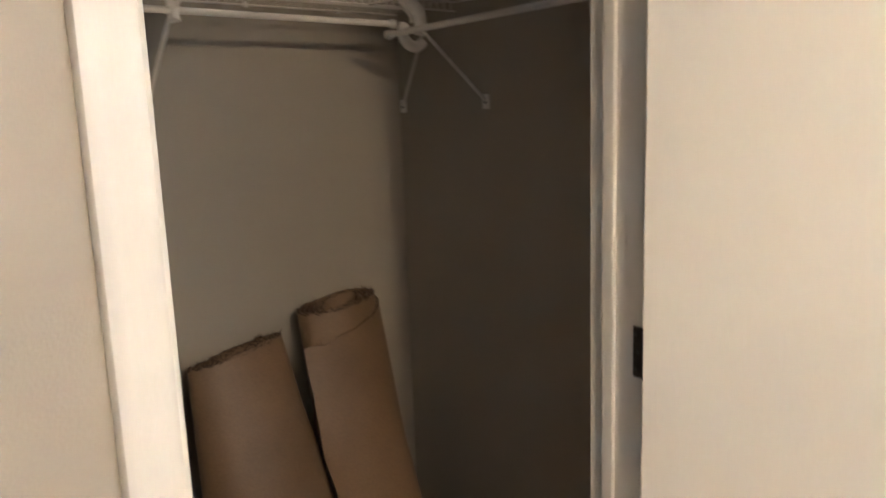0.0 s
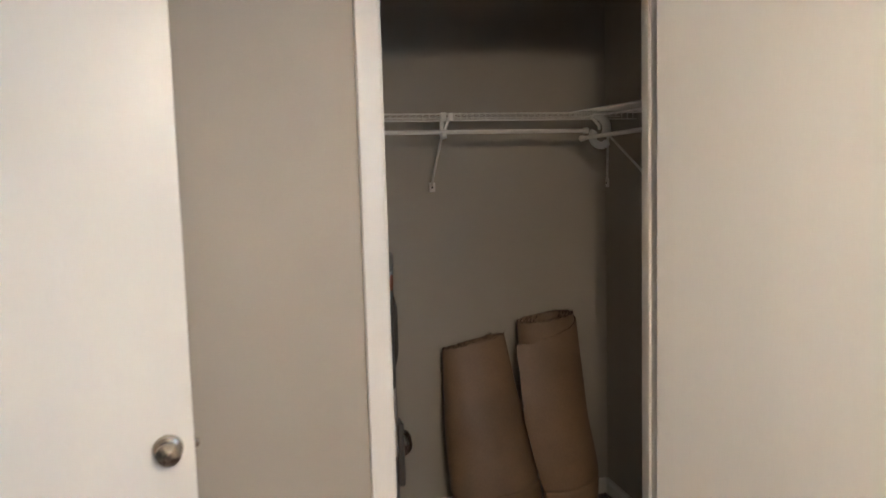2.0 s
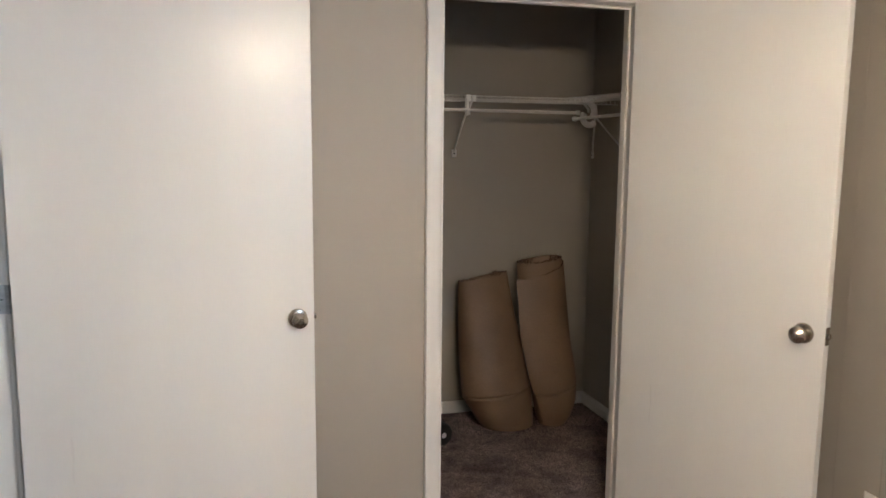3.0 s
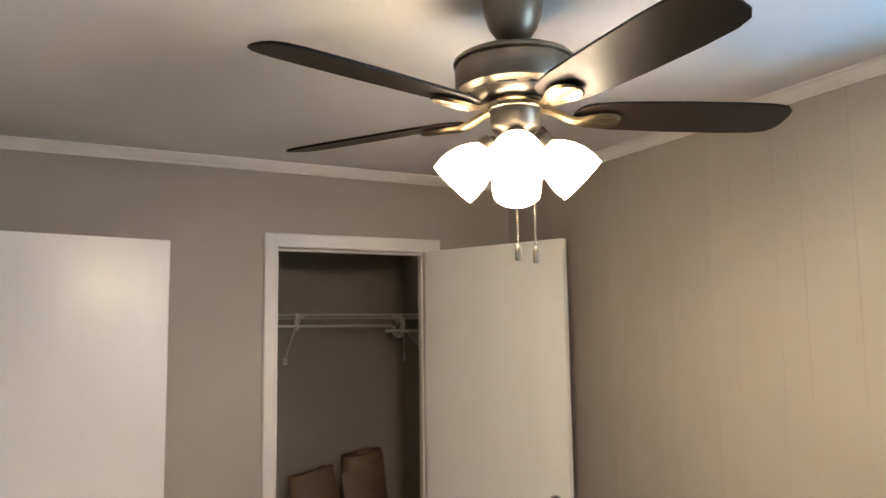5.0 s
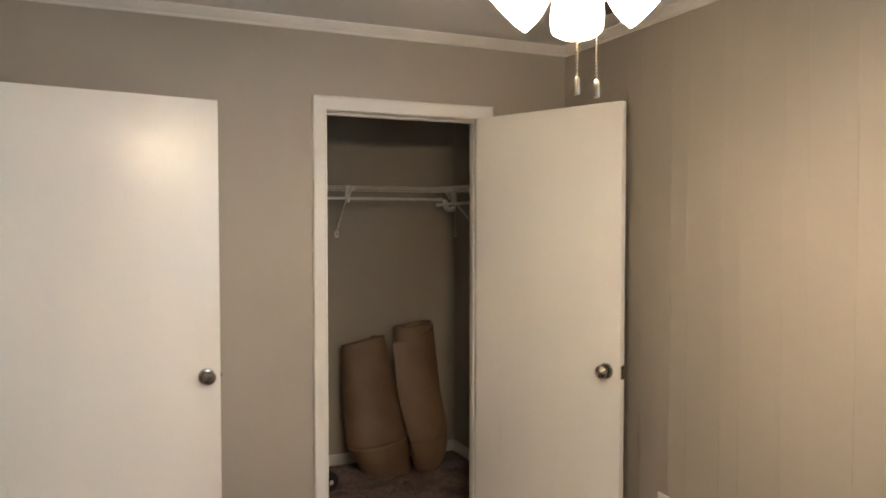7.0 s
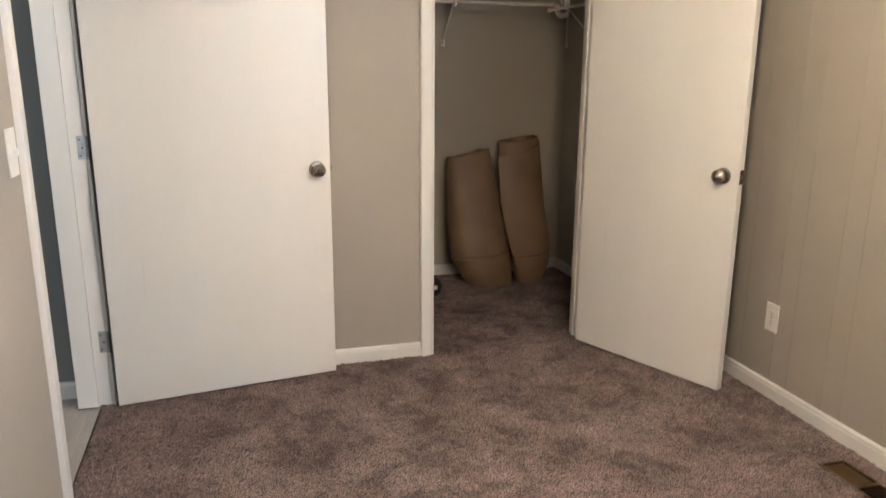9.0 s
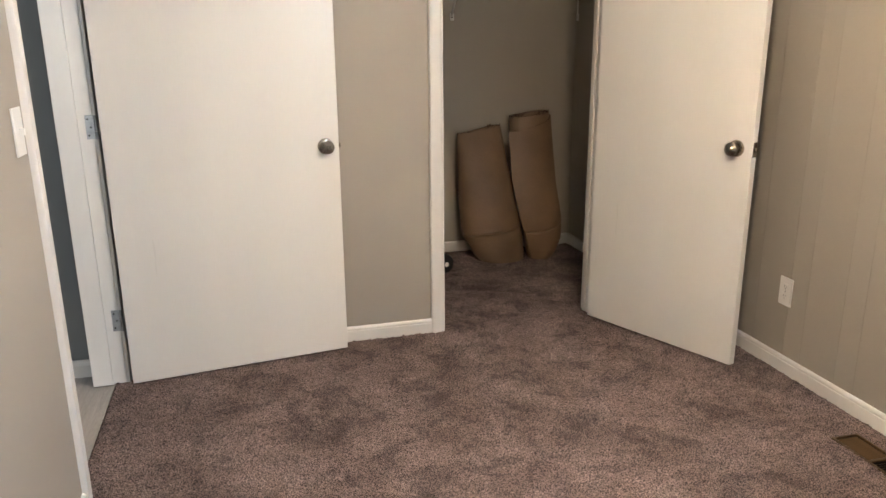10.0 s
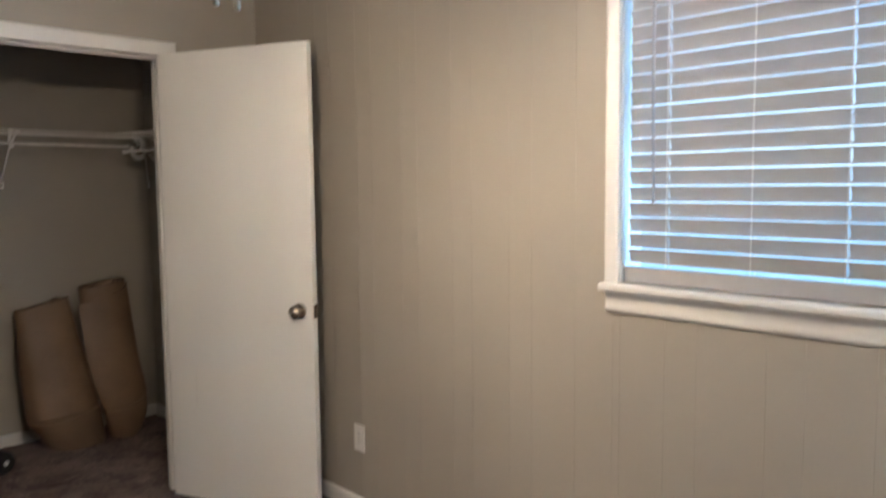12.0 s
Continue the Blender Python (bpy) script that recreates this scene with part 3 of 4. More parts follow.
for rows in layers:
    for k in range(len(stations) - 1):
        for c in range(len(across) - 1):
            if k % 2 == 1 and c in (1, 2, 3, 4):
                continue
            bm.faces.new((rows[k][c], rows[k + 1][c], rows[k + 1][c + 1], rows[k][c + 1]))
for k in range(len(stations) - 1):
    for c in (0, len(across) - 1):
        bm.faces.new((layers[0][k][c], layers[0][k + 1][c], layers[1][k + 1][c], layers[1][k][c]))
for k in (0, len(stations) - 1):
    for c in range(len(across) - 1):
        bm.faces.new((layers[0][k][c], layers[0][k][c + 1], layers[1][k][c + 1], layers[1][k][c]))
bmesh.ops.recalc_face_normals(bm, faces=bm.faces)
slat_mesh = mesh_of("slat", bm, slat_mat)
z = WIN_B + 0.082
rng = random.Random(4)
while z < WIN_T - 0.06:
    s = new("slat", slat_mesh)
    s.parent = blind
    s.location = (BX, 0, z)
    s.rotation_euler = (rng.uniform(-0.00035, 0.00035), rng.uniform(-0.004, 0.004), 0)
    z += PITCH
for y in CORDS:
    for dx in (-0.0145, 0.0145):
        part("ladder_cord", tube(bmesh.new(), [(BX + dx, y, WIN_B + 0.03), (BX + dx, y, WIN_T - 0.03)], 0.0009, 6), cord_mat, blind)
part("tilt_wand", tube(bmesh.new(), [(BX - 0.032, wy1 - 0.103, WIN_T - 0.04), (BX - 0.037, wy1 - 0.105, 1.7), (BX - 0.036, wy1 - 0.109, 1.385)], 0.0045, 6), wand_grey, blind)
part("wand_hook", tube(bmesh.new(), [(BX - 0.02, wy1 - 0.103, WIN_T - 0.025), (BX - 0.032, wy1 - 0.103, WIN_T - 0.028), (BX - 0.032, wy1 - 0.103, WIN_T - 0.045)], 0.0018, 6), white_plastic, blind)


# ---- ceiling fan ----
def ceiling_fan(x, y, phase):
    fan = thing("ceiling_fan", "brushed nickel ceiling fan with dark blades and lit frosted shades", "ceiling fan", pose(x, y, 0))
    part("canopy", lathe(bmesh.new(), [(0.0, 2.4295), (0.070, 2.4295), (0.072, 2.415), (0.068, 2.385), (0.056, 2.350), (0.038, 2.325), (0.020, 2.316), (0, 2.316)][::-1], 40), fan_nickel, fan)
    part("downrod", lathe(bmesh.new(), [(0.0125, 2.27), (0.0125, 2.33)], 20), fan_nickel, fan)
    part("rod_collar", lathe(bmesh.new(), [(0.0, 2.264), (0.028, 2.266), (0.026, 2.282), (0.017, 2.290), (0, 2.292)], 24), fan_nickel, fan)
    part("motor_housing", lathe(bmesh.new(), [(0, 2.170), (0.066, 2.170), (0.086, 2.172), (0.098, 2.179), (0.104, 2.189), (0.124, 2.194), (0.134, 2.198), (0.1375, 2.206), (0.1375, 2.252), (0.134, 2.258), (0.141, 2.260), (0.141, 2.267), (0.134, 2.273), (0.06, 2.278), (0, 2.278)], 56), fan_nickel, fan, "brushed nickel drum motor housing")
    for k in range(10):
        v = part("vent_slot", boxed(0.1035, 0.1105, -0.021, 0.021, 2.1885, 2.1915, bevel=0.0008), slot_dark, fan)
        v.data.transform(pose(0, 0, 0, 0, 0, 36 * k + 12))
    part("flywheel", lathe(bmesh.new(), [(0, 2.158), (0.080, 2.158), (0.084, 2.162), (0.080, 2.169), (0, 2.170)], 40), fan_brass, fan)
    part("switch_housing", lathe(bmesh.new(), [(0, 2.092), (0.030, 2.093), (0.048, 2.102), (0.0575, 2.114), (0.059, 2.152), (0.0625, 2.155), (0.0625, 2.160), (0, 2.162)], 44), fan_nickel, fan)
    # one blade with its iron, then four copies of it
    outline = [(0.138, 0.012), (0.143, 0.028), (0.155, 0.043), (0.178, 0.055), (0.24, 0.063), (0.38, 0.069), (0.52, 0.071), (0.60, 0.069), (0.635, 0.060), (0.652, 0.042), (0.657, 0.018)]
    outline = outline + [(a, -b) for a, b in reversed(outline)]
    bm = bmesh.new()
    tops = [bm.verts.new((a, b, 0.003)) for a, b in outline]
    bots = [bm.verts.new((a, b, -0.003)) for a, b in outline]
    bm.faces.new(tops)
    bm.faces.new(bots[::-1])
    for i in range(len(outline)):
        j = (i + 1) % len(outline)
        bm.faces.new((tops[i], bots[i], bots[j], tops[j]))
    bmesh.ops.bevel(bm, geom=[e for e in bm.edges if abs(e.verts[0].co.z - e.verts[1].co.z) < 1e-6], offset=0.0012, segments=2, affect="EDGES")
    bm.transform(pose(0, 0, 2.146, -12))
    blade_mesh = mesh_of("blade", bm, espresso)
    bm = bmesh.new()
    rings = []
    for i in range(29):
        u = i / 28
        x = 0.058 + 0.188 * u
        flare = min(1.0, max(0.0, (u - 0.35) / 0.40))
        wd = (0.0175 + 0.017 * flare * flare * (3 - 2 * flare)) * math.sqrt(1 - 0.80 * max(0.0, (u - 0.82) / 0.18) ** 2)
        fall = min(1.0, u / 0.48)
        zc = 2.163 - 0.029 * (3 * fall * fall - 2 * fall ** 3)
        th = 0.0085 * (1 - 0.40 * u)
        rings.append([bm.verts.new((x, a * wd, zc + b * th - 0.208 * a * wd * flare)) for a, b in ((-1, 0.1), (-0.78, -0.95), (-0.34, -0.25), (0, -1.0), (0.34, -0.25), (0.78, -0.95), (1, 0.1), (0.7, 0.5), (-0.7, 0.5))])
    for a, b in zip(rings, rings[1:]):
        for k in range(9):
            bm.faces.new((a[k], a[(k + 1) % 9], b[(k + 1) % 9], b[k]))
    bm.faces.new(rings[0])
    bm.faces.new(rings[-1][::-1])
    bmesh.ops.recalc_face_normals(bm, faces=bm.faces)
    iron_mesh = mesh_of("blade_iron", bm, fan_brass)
    for k in range(5):
        b = new("blade", blade_mesh)
        b.parent = fan
        b.rotation_euler = (0, 0, radians(phase + 72 * k))
        tagged(b, "dark espresso fan blade, rounded at the tip")
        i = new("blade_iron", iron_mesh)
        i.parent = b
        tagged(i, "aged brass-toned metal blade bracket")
    # four bell shades tilted outwards
    shade_prof = [(0.019, 0.0), (0.024, 0.006), (0.037, 0.020), (0.050, 0.042), (0.058, 0.068), (0.0605, 0.092), (0.0585, 0.116), (0.0555, 0.116), (0.0575, 0.092), (0.055, 0.068), (0.047, 0.043), (0.034, 0.022), (0.021, 0.008), (0.0, 0.006)]
    bm = lathe(bmesh.new(), shade_prof, 36)
    shade_mesh = mesh_of("lamp_shade", bm, shade_glass)
    fit_mesh = mesh_of("fitter", lathe(bmesh.new(), [(0, -0.03), (0.012, -0.030), (0.016, -0.022), (0.026, -0.018), (0.028, 0.004), (0.024, 0.008), (0, 0.008)], 28), fan_nickel)
    bulb_mesh = mesh_of("bulb", lathe(bmesh.new(), [(0, 0.012), (0.013, 0.014), (0.014, 0.034), (0.024, 0.050), (0.030, 0.068), (0.028, 0.086), (0.018, 0.098), (0, 0.102)], 24), bulb_glow)
    for k in range(4):
        ang = -123 + 90 * k
        m = pose(0, 0, 0, 0, 0, ang) @ pose(0.066, 0, 2.068, 0, 135, 0)
        s = new("lamp_shade", shade_mesh)
        s.parent, s.matrix_local = fan, m
        tagged(s, "lit frosted white glass bell shade")
        f = new("fitter", fit_mesh)
        f.parent = s
        g = new("bulb", bulb_mesh)
        g.parent = s
    # pull chains with pendants
    for dx, dy, low in ((-0.015, -0.02, 1.842), (0.022, -0.036, 1.836)):
        bm = bmesh.new()
        zz = 2.095
        while zz > low:
            bmesh.ops.create_icosphere(bm, subdivisions=1, radius=0.0034, matrix=pose(dx, dy, zz))
            zz -= 0.0072
        tube(bm, [(dx, dy, 2.098), (dx, dy, low)], 0.0006, 5)
        c = part("pull_chain", bm, fan_nickel, fan, "beaded metal pull chain")
        part("pendant", lathe(bmesh.new(), [(0, low - 0.037), (0.0062, low - 0.037), (0.0074, low - 0.031), (0.0068, low - 0.012), (0.0052, low - 0.004), (0.002, low), (0, low + 0.002)], 14, pose(dx, dy, 0)), fan_nickel, c)
    return fan


ceiling_fan(0.029, -1.926, -21.3)


# ---- wall plates and register ----
switch = thing("light_switch", "white light switch plate on the greige wall", "light switch", pose(WEST, -1.166, 1.128))
part("plate", boxed(0, 0.006, -0.036, 0.036, -0.059, 0.059, bevel=0.002), white_plastic, switch)
part("toggle", boxed(0.004, 0.018, -0.005, 0.005, -0.009, 0.009, bevel=0.002), white_plastic, switch)
for dz in (-0.03, 0.03):
    part("screw", lathe(bmesh.new(), [(0, 0.006), (0.003, 0.006), (0.0025, 0.0068), (0, 0.007)], 10, pose(0, 0, dz, 0, 90)), white_plastic, switch)

outlet = thing("wall_outlet", "white duplex outlet on the panel wall", "outlet", pose(EAST - 0.0002, -0.782, 0.338, 0, 0, 180))
part("plate", boxed(0, 0.006, -0.036, 0.036, -0.059, 0.059, bevel=0.002), white_plastic, outlet)
for dz in (-0.0195, 0.0195):
    r = part("receptacle", boxed(0.005, 0.0075, -0.0165, 0.0165, dz - 0.0135, dz + 0.0135, bevel=0.001), white_plastic, outlet)
    for dy in (-0.006, 0.006):
        part("slot", boxed(0.0072, 0.0078, dy - 0.0009, dy + 0.0009, dz - 0.001, dz + 0.007), slot_dark, r)
    part("ground_slot", lathe(bmesh.new(), [(0, 0.0072), (0.002, 0.0072), (0.002, 0.0078), (0, 0.0078)], 10, pose(0, 0, dz - 0.007, 0, 90)), slot_dark, r)
part("screw", lathe(bmesh.new(), [(0, 0.006), (0.003, 0.006), (0.0025, 0.0068), (0, 0.007)], 10, pose(0, 0, 0, 0, 90)), screw_mat, outlet)

reg = thing("floor_register", "brown metal floor register sunk in the carpet", "floor register", pose(RX0, RY0, 0))
RW, RL = RX1 - RX0, RY1 - RY0
bm = bmesh.new()
box(bm, 0.0, 0.002, 0, RL, -0.099, -0.002)
box(bm, RW - 0.002, RW, 0, RL, -0.099, -0.002)
box(bm, 0.002, RW - 0.002, 0, 0.002, -0.099, -0.002)
box(bm, 0.002, RW - 0.002, RL - 0.002, RL, -0.099, -0.002)
box(bm, 0.002, RW - 0.002, 0.002, RL - 0.002, -0.0995, -0.0975)
part("duct_boot", bm, duct_dark, reg, "dark metal duct below the louvres")
bm = bmesh.new()
for a, b, c, d in ((0, 0.008, 0, RL), (RW - 0.008, RW, 0, RL), (0.008, RW - 0.008, 0, 0.008), (0.008, RW - 0.008, RL - 0.008, RL), (0.008, RW - 0.008, RL / 2 - 0.006, RL / 2 + 0.006)):
    box(bm, a, b, c, d, -0.004, 0.002, bevel=0.0008)
part("frame", bm, register_brown, reg)
N = 12
for bank, turn in ((0, -41), (1, 40)):
    y0 = 0.010 + bank * (RL / 2 - 0.004)
    bm = boxed(-RW / 2 + 0.009, RW / 2 - 0.009, -0.006, 0.006, -0.0005, 0.0005)
    bm.transform(pose(0, 0, 0, turn))
    me = mesh_of("louver", bm, register_brown)
    for i in range(N):
        o = new("louver", me)
        o.parent = reg
        o.location = (RW / 2, y0 + (i + 0.5) * (RL / 2 - 0.016) / N, -0.008)


# ---- closet: wire shelves, rods, brackets ----
SH_Z, SH_F = 1.757, BACK - 0.305


def wire_shelf(name, label, along0, along1, place, group):
    """Ventilated shelf: place(s, d, z) maps length, depth from the wall and height."""
    ob = thing(name, label, "wire shelf", group=group)
    depth = 0.305
    for d, z in ((0.006, SH_Z), (0.15, SH_Z - 0.004), (depth, SH_Z), (depth, SH_Z - 0.026)):
        part("rail", tube(bmesh.new(), [place(along0, d, z), place(along1, d, z)], 0.0030, 8), wire_white, ob)
    n_w = int((along1 - along0) / 0.0254)
    base = Vector(place(0, 0, 0))
    deck = mesh_of("wire", tube(bmesh.new(), [Vector(place(0, d, SH_Z + 0.004)) - base for d in (0.004, depth - 0.004)], 0.0009, 6), wire_white)
    lip = mesh_of("lip_wire", tube(bmesh.new(), [Vector(place(0, d, z)) - base for d, z in ((depth - 0.006, SH_Z + 0.004), (depth + 0.003, SH_Z), (depth + 0.003, SH_Z - 0.028))], 0.0019, 6), wire_white)
    for i in range(n_w):
        for kind_name, me in (("wire", deck), ("lip_wire", lip)):
            w = new(kind_name, me)
            w.parent = ob
            w.location = place(along0 + (i + 0.5) * 0.0254, 0, 0)
    return ob


wire_shelf("wire_shelf", "white coated wire shelf along the closet back wall", -0.44, CLOSET_E - 0.005, lambda s, d, z: (s, BACK - d, z), "closet shelves")
wire_shelf("wire_shelf", "white coated wire shelf along the closet side wall", 0.13, SH_F, lambda s, d, z: (CLOSET_E - d, s, z - 0.025 * (1.015 - s)), "closet shelves")


def closet_rod(label, a, b):
    ob = thing("closet_rod", label, "closet rod", group="closet rods")
    part("rod", tube(bmesh.new(), [a, b], 0.0082, 16), wire_white, ob)
    d = (Vector(b) - Vector(a)).normalized()
    for p, s in ((a, -1), (b, 1)):
        p = Vector(p)
        part("end_cap", tube(bmesh.new(), [p - d * s * 0.012, p + d * s * 0.004, p + d * s * 0.006], 0.0125, 16), wire_white, ob)


closet_rod("white hanging rod below the back wire shelf", (-0.44, SH_F, 1.688), (0.992, SH_F, 1.685))
closet_rod("white hanging rod below the side wire shelf", (0.960, 0.13, 1.655), (0.960, 0.988, 1.652))


def shelf_bracket(x, group):
    """A diagonal strut from wall to shelf lip with a rod hook."""
    ob = thing("shelf_bracket", "white plastic shelf bracket with rod hook", "shelf bracket", group=group)
    f = x - 0.010
    part("strut", tube(bmesh.new(), [(x, BACK - 0.004, 1.478), (x - 0.002, BACK - 0.03, 1.505), (f, SH_F + 0.03, 1.690)], 0.0052, 8), wire_white, ob)
    part("wall_plate", boxed(x - 0.013, x + 0.013, BACK - 0.006, BACK, 1.448, 1.490, bevel=0.002), white_plastic, ob)
    part("screw", lathe(bmesh.new(), [(0, 0), (0.005, 0), (0.004, 0.0015), (0, 0.002)], 10, pose(x, BACK - 0.006, 1.468, 90)), screw_mat, ob)
    bm = tube(bmesh.new(), [(f - 0.006, SH_F + 0.004, SH_Z), (f - 0.006, SH_F + 0.012, 1.72), (f - 0.008, SH_F + 0.014, 1.685), (f - 0.008, SH_F + 0.002, 1.666), (f - 0.008, SH_F - 0.012, 1.672), (f - 0.008, SH_F - 0.015, 1.690)], 0.0095, 10)
    part("rod_hook", bm, white_plastic, ob)
    bm = tube(bmesh.new(), [(f + 0.026, SH_F + 0.002, SH_Z), (f + 0.016, SH_F + 0.010, 1.725), (f + 0.004, SH_F + 0.014, 1.690), (f + 0.004, SH_F + 0.004, 1.664)], 0.0062, 10)
    part("brace", bm, white_plastic, ob)
    part("clip", boxed(f - 0.014, f + 0.008, SH_F - 0.008, SH_F + 0.008, SH_Z - 0.028, SH_Z + 0.006, bevel=0.003), white_plastic, ob)
    part("clip", boxed(f + 0.018, f + 0.036, SH_F - 0.008, SH_F + 0.008, SH_Z - 0.026, SH_Z + 0.004, bevel=0.003), white_plastic, ob)


shelf_bracket(0.405, "shelf brackets")
shelf_bracket(-0.25, "shelf brackets")

corner = thing("corner_bracket", "white plastic corner shelf support with curved rod hooks", "shelf bracket")
cx, cy = 1.028, SH_F - 0.02
arc = []
for i in range(13):
    a = radians(140 + i * 15)
    arc.append((cx + 0.012 + 0.036 * math.cos(a), cy - 0.010 + 0.004 * math.sin(a), 1.657 + 0.035 * math.sin(a)))
part("rod_hook", tube(bmesh.new(), arc, 0.0155, 12), white_plastic, corner)
part("hook_arm", tube(bmesh.new(), [(cx - 0.012, cy + 0.01, SH_Z - 0.010), (cx + 0.020, cy, 1.738), (cx + 0.040, cy - 0.004, 1.712), (cx + 0.043, cy - 0.004, 1.686), (cx + 0.036, cy - 0.004, 1.658)], 0.0185, 12), white_plastic, corner)
part("inner_hook", tube(bmesh.new(), [(cx - 0.030, cy, SH_Z - 0.012), (cx - 0.014, cy - 0.008, 1.726), (cx + 0.006, cy - 0.010, 1.703), (cx + 0.008, cy - 0.008, 1.686)], 0.0062, 10), white_plastic, corner)
part("strut", tube(bmesh.new(), [(cx + 0.050, cy + 0.0, 1.660), (CLOSET_E - 0.005, 1.297, 1.47)], 0.005, 8), wire_white, corner)
part("strut", tube(bmesh.new(), [(cx + 0.052, cy - 0.01, 1.660), (CLOSET_E - 0.005, 0.89, 1.47)], 0.005, 8), wire_white, corner)
for y in (1.297, 0.89):
    p = part("wall_plate", boxed(CLOSET_E - 0.007, CLOSET_E, y - 0.013, y + 0.013, 1.446, 1.488, bevel=0.002), white_plastic, corner)
    part("screw", lathe(bmesh.new(), [(0, 0), (0.005, 0), (0.004, 0.0015), (0, 0.002)], 10, pose(CLOSET_E - 0.007, y, 1.465, 0, -90)), screw_mat, p)
for i, x in enumerate((0.10, 0.38, 0.70, 1.0)):
    clipob = thing("wall_clip", "small white wire shelf wall clip", "shelf clip", group="shelf wall clips")
    part("clip", boxed(x - 0.006, x + 0.006, BACK - 0.010, BACK, SH_Z - 0.006, SH_Z + 0.010, bevel=0.002), white_plastic, clipob)


# ---- closet: rolls, water heater, small fittings ----
def sheet_roll(label, sections, start, turns, cut, seed, flap):
    """A loosely rolled sheet standing on end: a spiral lofted through (z, x, y, rx, ry) sections."""
    ob = thing("sheet_roll", label, "roll", group="rolled sheets")
    rng = random.Random(seed)
    nu, nz = 260, 22
    zmax = sections[-1][0]
    thick = 0.006

    def at(u, w, inner):
        a = radians(start) + math.tau * turns * u + (0.05 * noise.noise((w * 9, seed, 0)) if u == 0 else 0.0)
        drop = cut * max(0.0, 1 - u * turns / 0.55)
        ztop = zmax - drop + 0.024 * math.cos(a - 0.3) * (0.7 if cut else 1.0) + jag[int(u * nu)] - (0.0 if cut else 0.010 * math.sin(a))
        z = ztop * w
        for s0, s1 in zip(sections, sections[1:]):
            if z <= s1[0] or s1 is sections[-1]:
                k = max(0.0, (z - s0[0]) / (s1[0] - s0[0]))
                k = k if s1 is sections[-1] else k * k * (3 - 2 * k) * 0.4 + k * 0.6
                x, y, rx, ry = (p + (q - p) * k for p, q in zip(s0[1:], s1[1:]))
                break
        wound = u * turns
        f = 1 - 0.045 * min(wound, 1.0) - 0.105 * max(0.0, wound - 1.0) - inner * thick / 0.14
        f += 0.38 * flap * math.exp(-wound / 0.085) * min(1.0, max(0.0, (z - 0.03) / 0.24))
        f += 0.012 * math.sin(3 * a + 5 * w) * (1 - u) ** 3
        crease = 0.06 * (wound < 1.2) * math.exp(-((z - 0.19 - 0.02 * math.cos(a)) / 0.006) ** 2)
        return Vector((x + rx * (f - crease) * math.cos(a), y + ry * (f - crease) * math.sin(a), max(0.001, z)))

    jag = [rng.uniform(-0.0045, 0.0045) for _ in range(nu + 2)]
    levels = sorted([i / (nz - 1) for i in range(nz)] + [0.19 + 0.0055 * i for i in range(12)])
    bm = bmesh.new()
    grids = []
    for inner in (0, 1):
        grids.append([[bm.verts.new(at(u / nu, w, inner)) for w in levels] for u in range(nu + 1)])
    nl = len(levels)
    for g, flip in ((grids[0], False), (grids[1], True)):
        for u in range(nu):
            for k in range(nl - 1):
                q = (g[u][k], g[u + 1][k], g[u + 1][k + 1], g[u][k + 1])
                bm.faces.new(q[::-1] if flip else q)
    rim = []
    o, i = grids
    for u in range(nu):
        rim.append(bm.faces.new((o[u][nl - 1], o[u + 1][nl - 1], i[u + 1][nl - 1], i[u][nl - 1])))
    for k in range(nl - 1):
        rim.append(bm.faces.new((o[0][k], o[0][k + 1], i[0][k + 1], i[0][k])))
    for f in rim:
        f.material_index = 1
    sheet = part("sheet", bm, kraft, ob)
    sheet.data.materials.append(kraft_edge)
    # frayed fibres along the top edge
    bm = bmesh.new()
    for n in range(600):
        u = rng.random()
        p = at(min(u, 0.995), 1.0, rng.random()) if n % 4 or not cut else at(0.0, rng.random(), rng.random())
        d = Vector((rng.gauss(0, 1), rng.gauss(0, 1), abs(rng.gauss(0, 1.2)))) * 0.0055
        s = Vector((rng.gauss(0, 1), rng.gauss(0, 1), 0)).normalized() * 0.0018
        a, b, c = bm.verts.new(p - s - d * 0.3), bm.verts.new(p + s - d * 0.3), bm.verts.new(p + d)
        bm.faces.new((a, b, c))
    tagged(part("frayed_edge", bm, kraft_edge, ob, "dark frayed fibres on the cut edge"), kind="stuff")
    return ob


sheet_roll("brown kraft-faced sheet rolled loosely, leaning in the closet", [(0, 0.660, 1.085, 0.150, 0.13), (0.05, 0.642, 1.09, 0.172, 0.13), (0.17, 0.602, 1.10, 0.203, 0.13), (0.42, 0.575, 1.145, 0.186, 0.11), (0.66, 0.560, 1.19, 0.160, 0.075), (0.80, 0.550, 1.21, 0.146, 0.045)], 15, 6, 0.0, 1, 0.0)
sheet_roll("taller brown kraft-faced roll with a loose outer flap", [(0, 0.905, 1.045, 0.075, 0.07), (0.04, 0.915, 1.055, 0.10, 0.09), (0.12, 0.927, 1.07, 0.124, 0.11), (0.22, 0.925, 1.09, 0.136, 0.115), (0.5, 0.887, 1.14, 0.142, 0.11), (0.885, 0.878, 1.21, 0.140, 0.075)], 211, 6, 0.085, 2, 1.0)


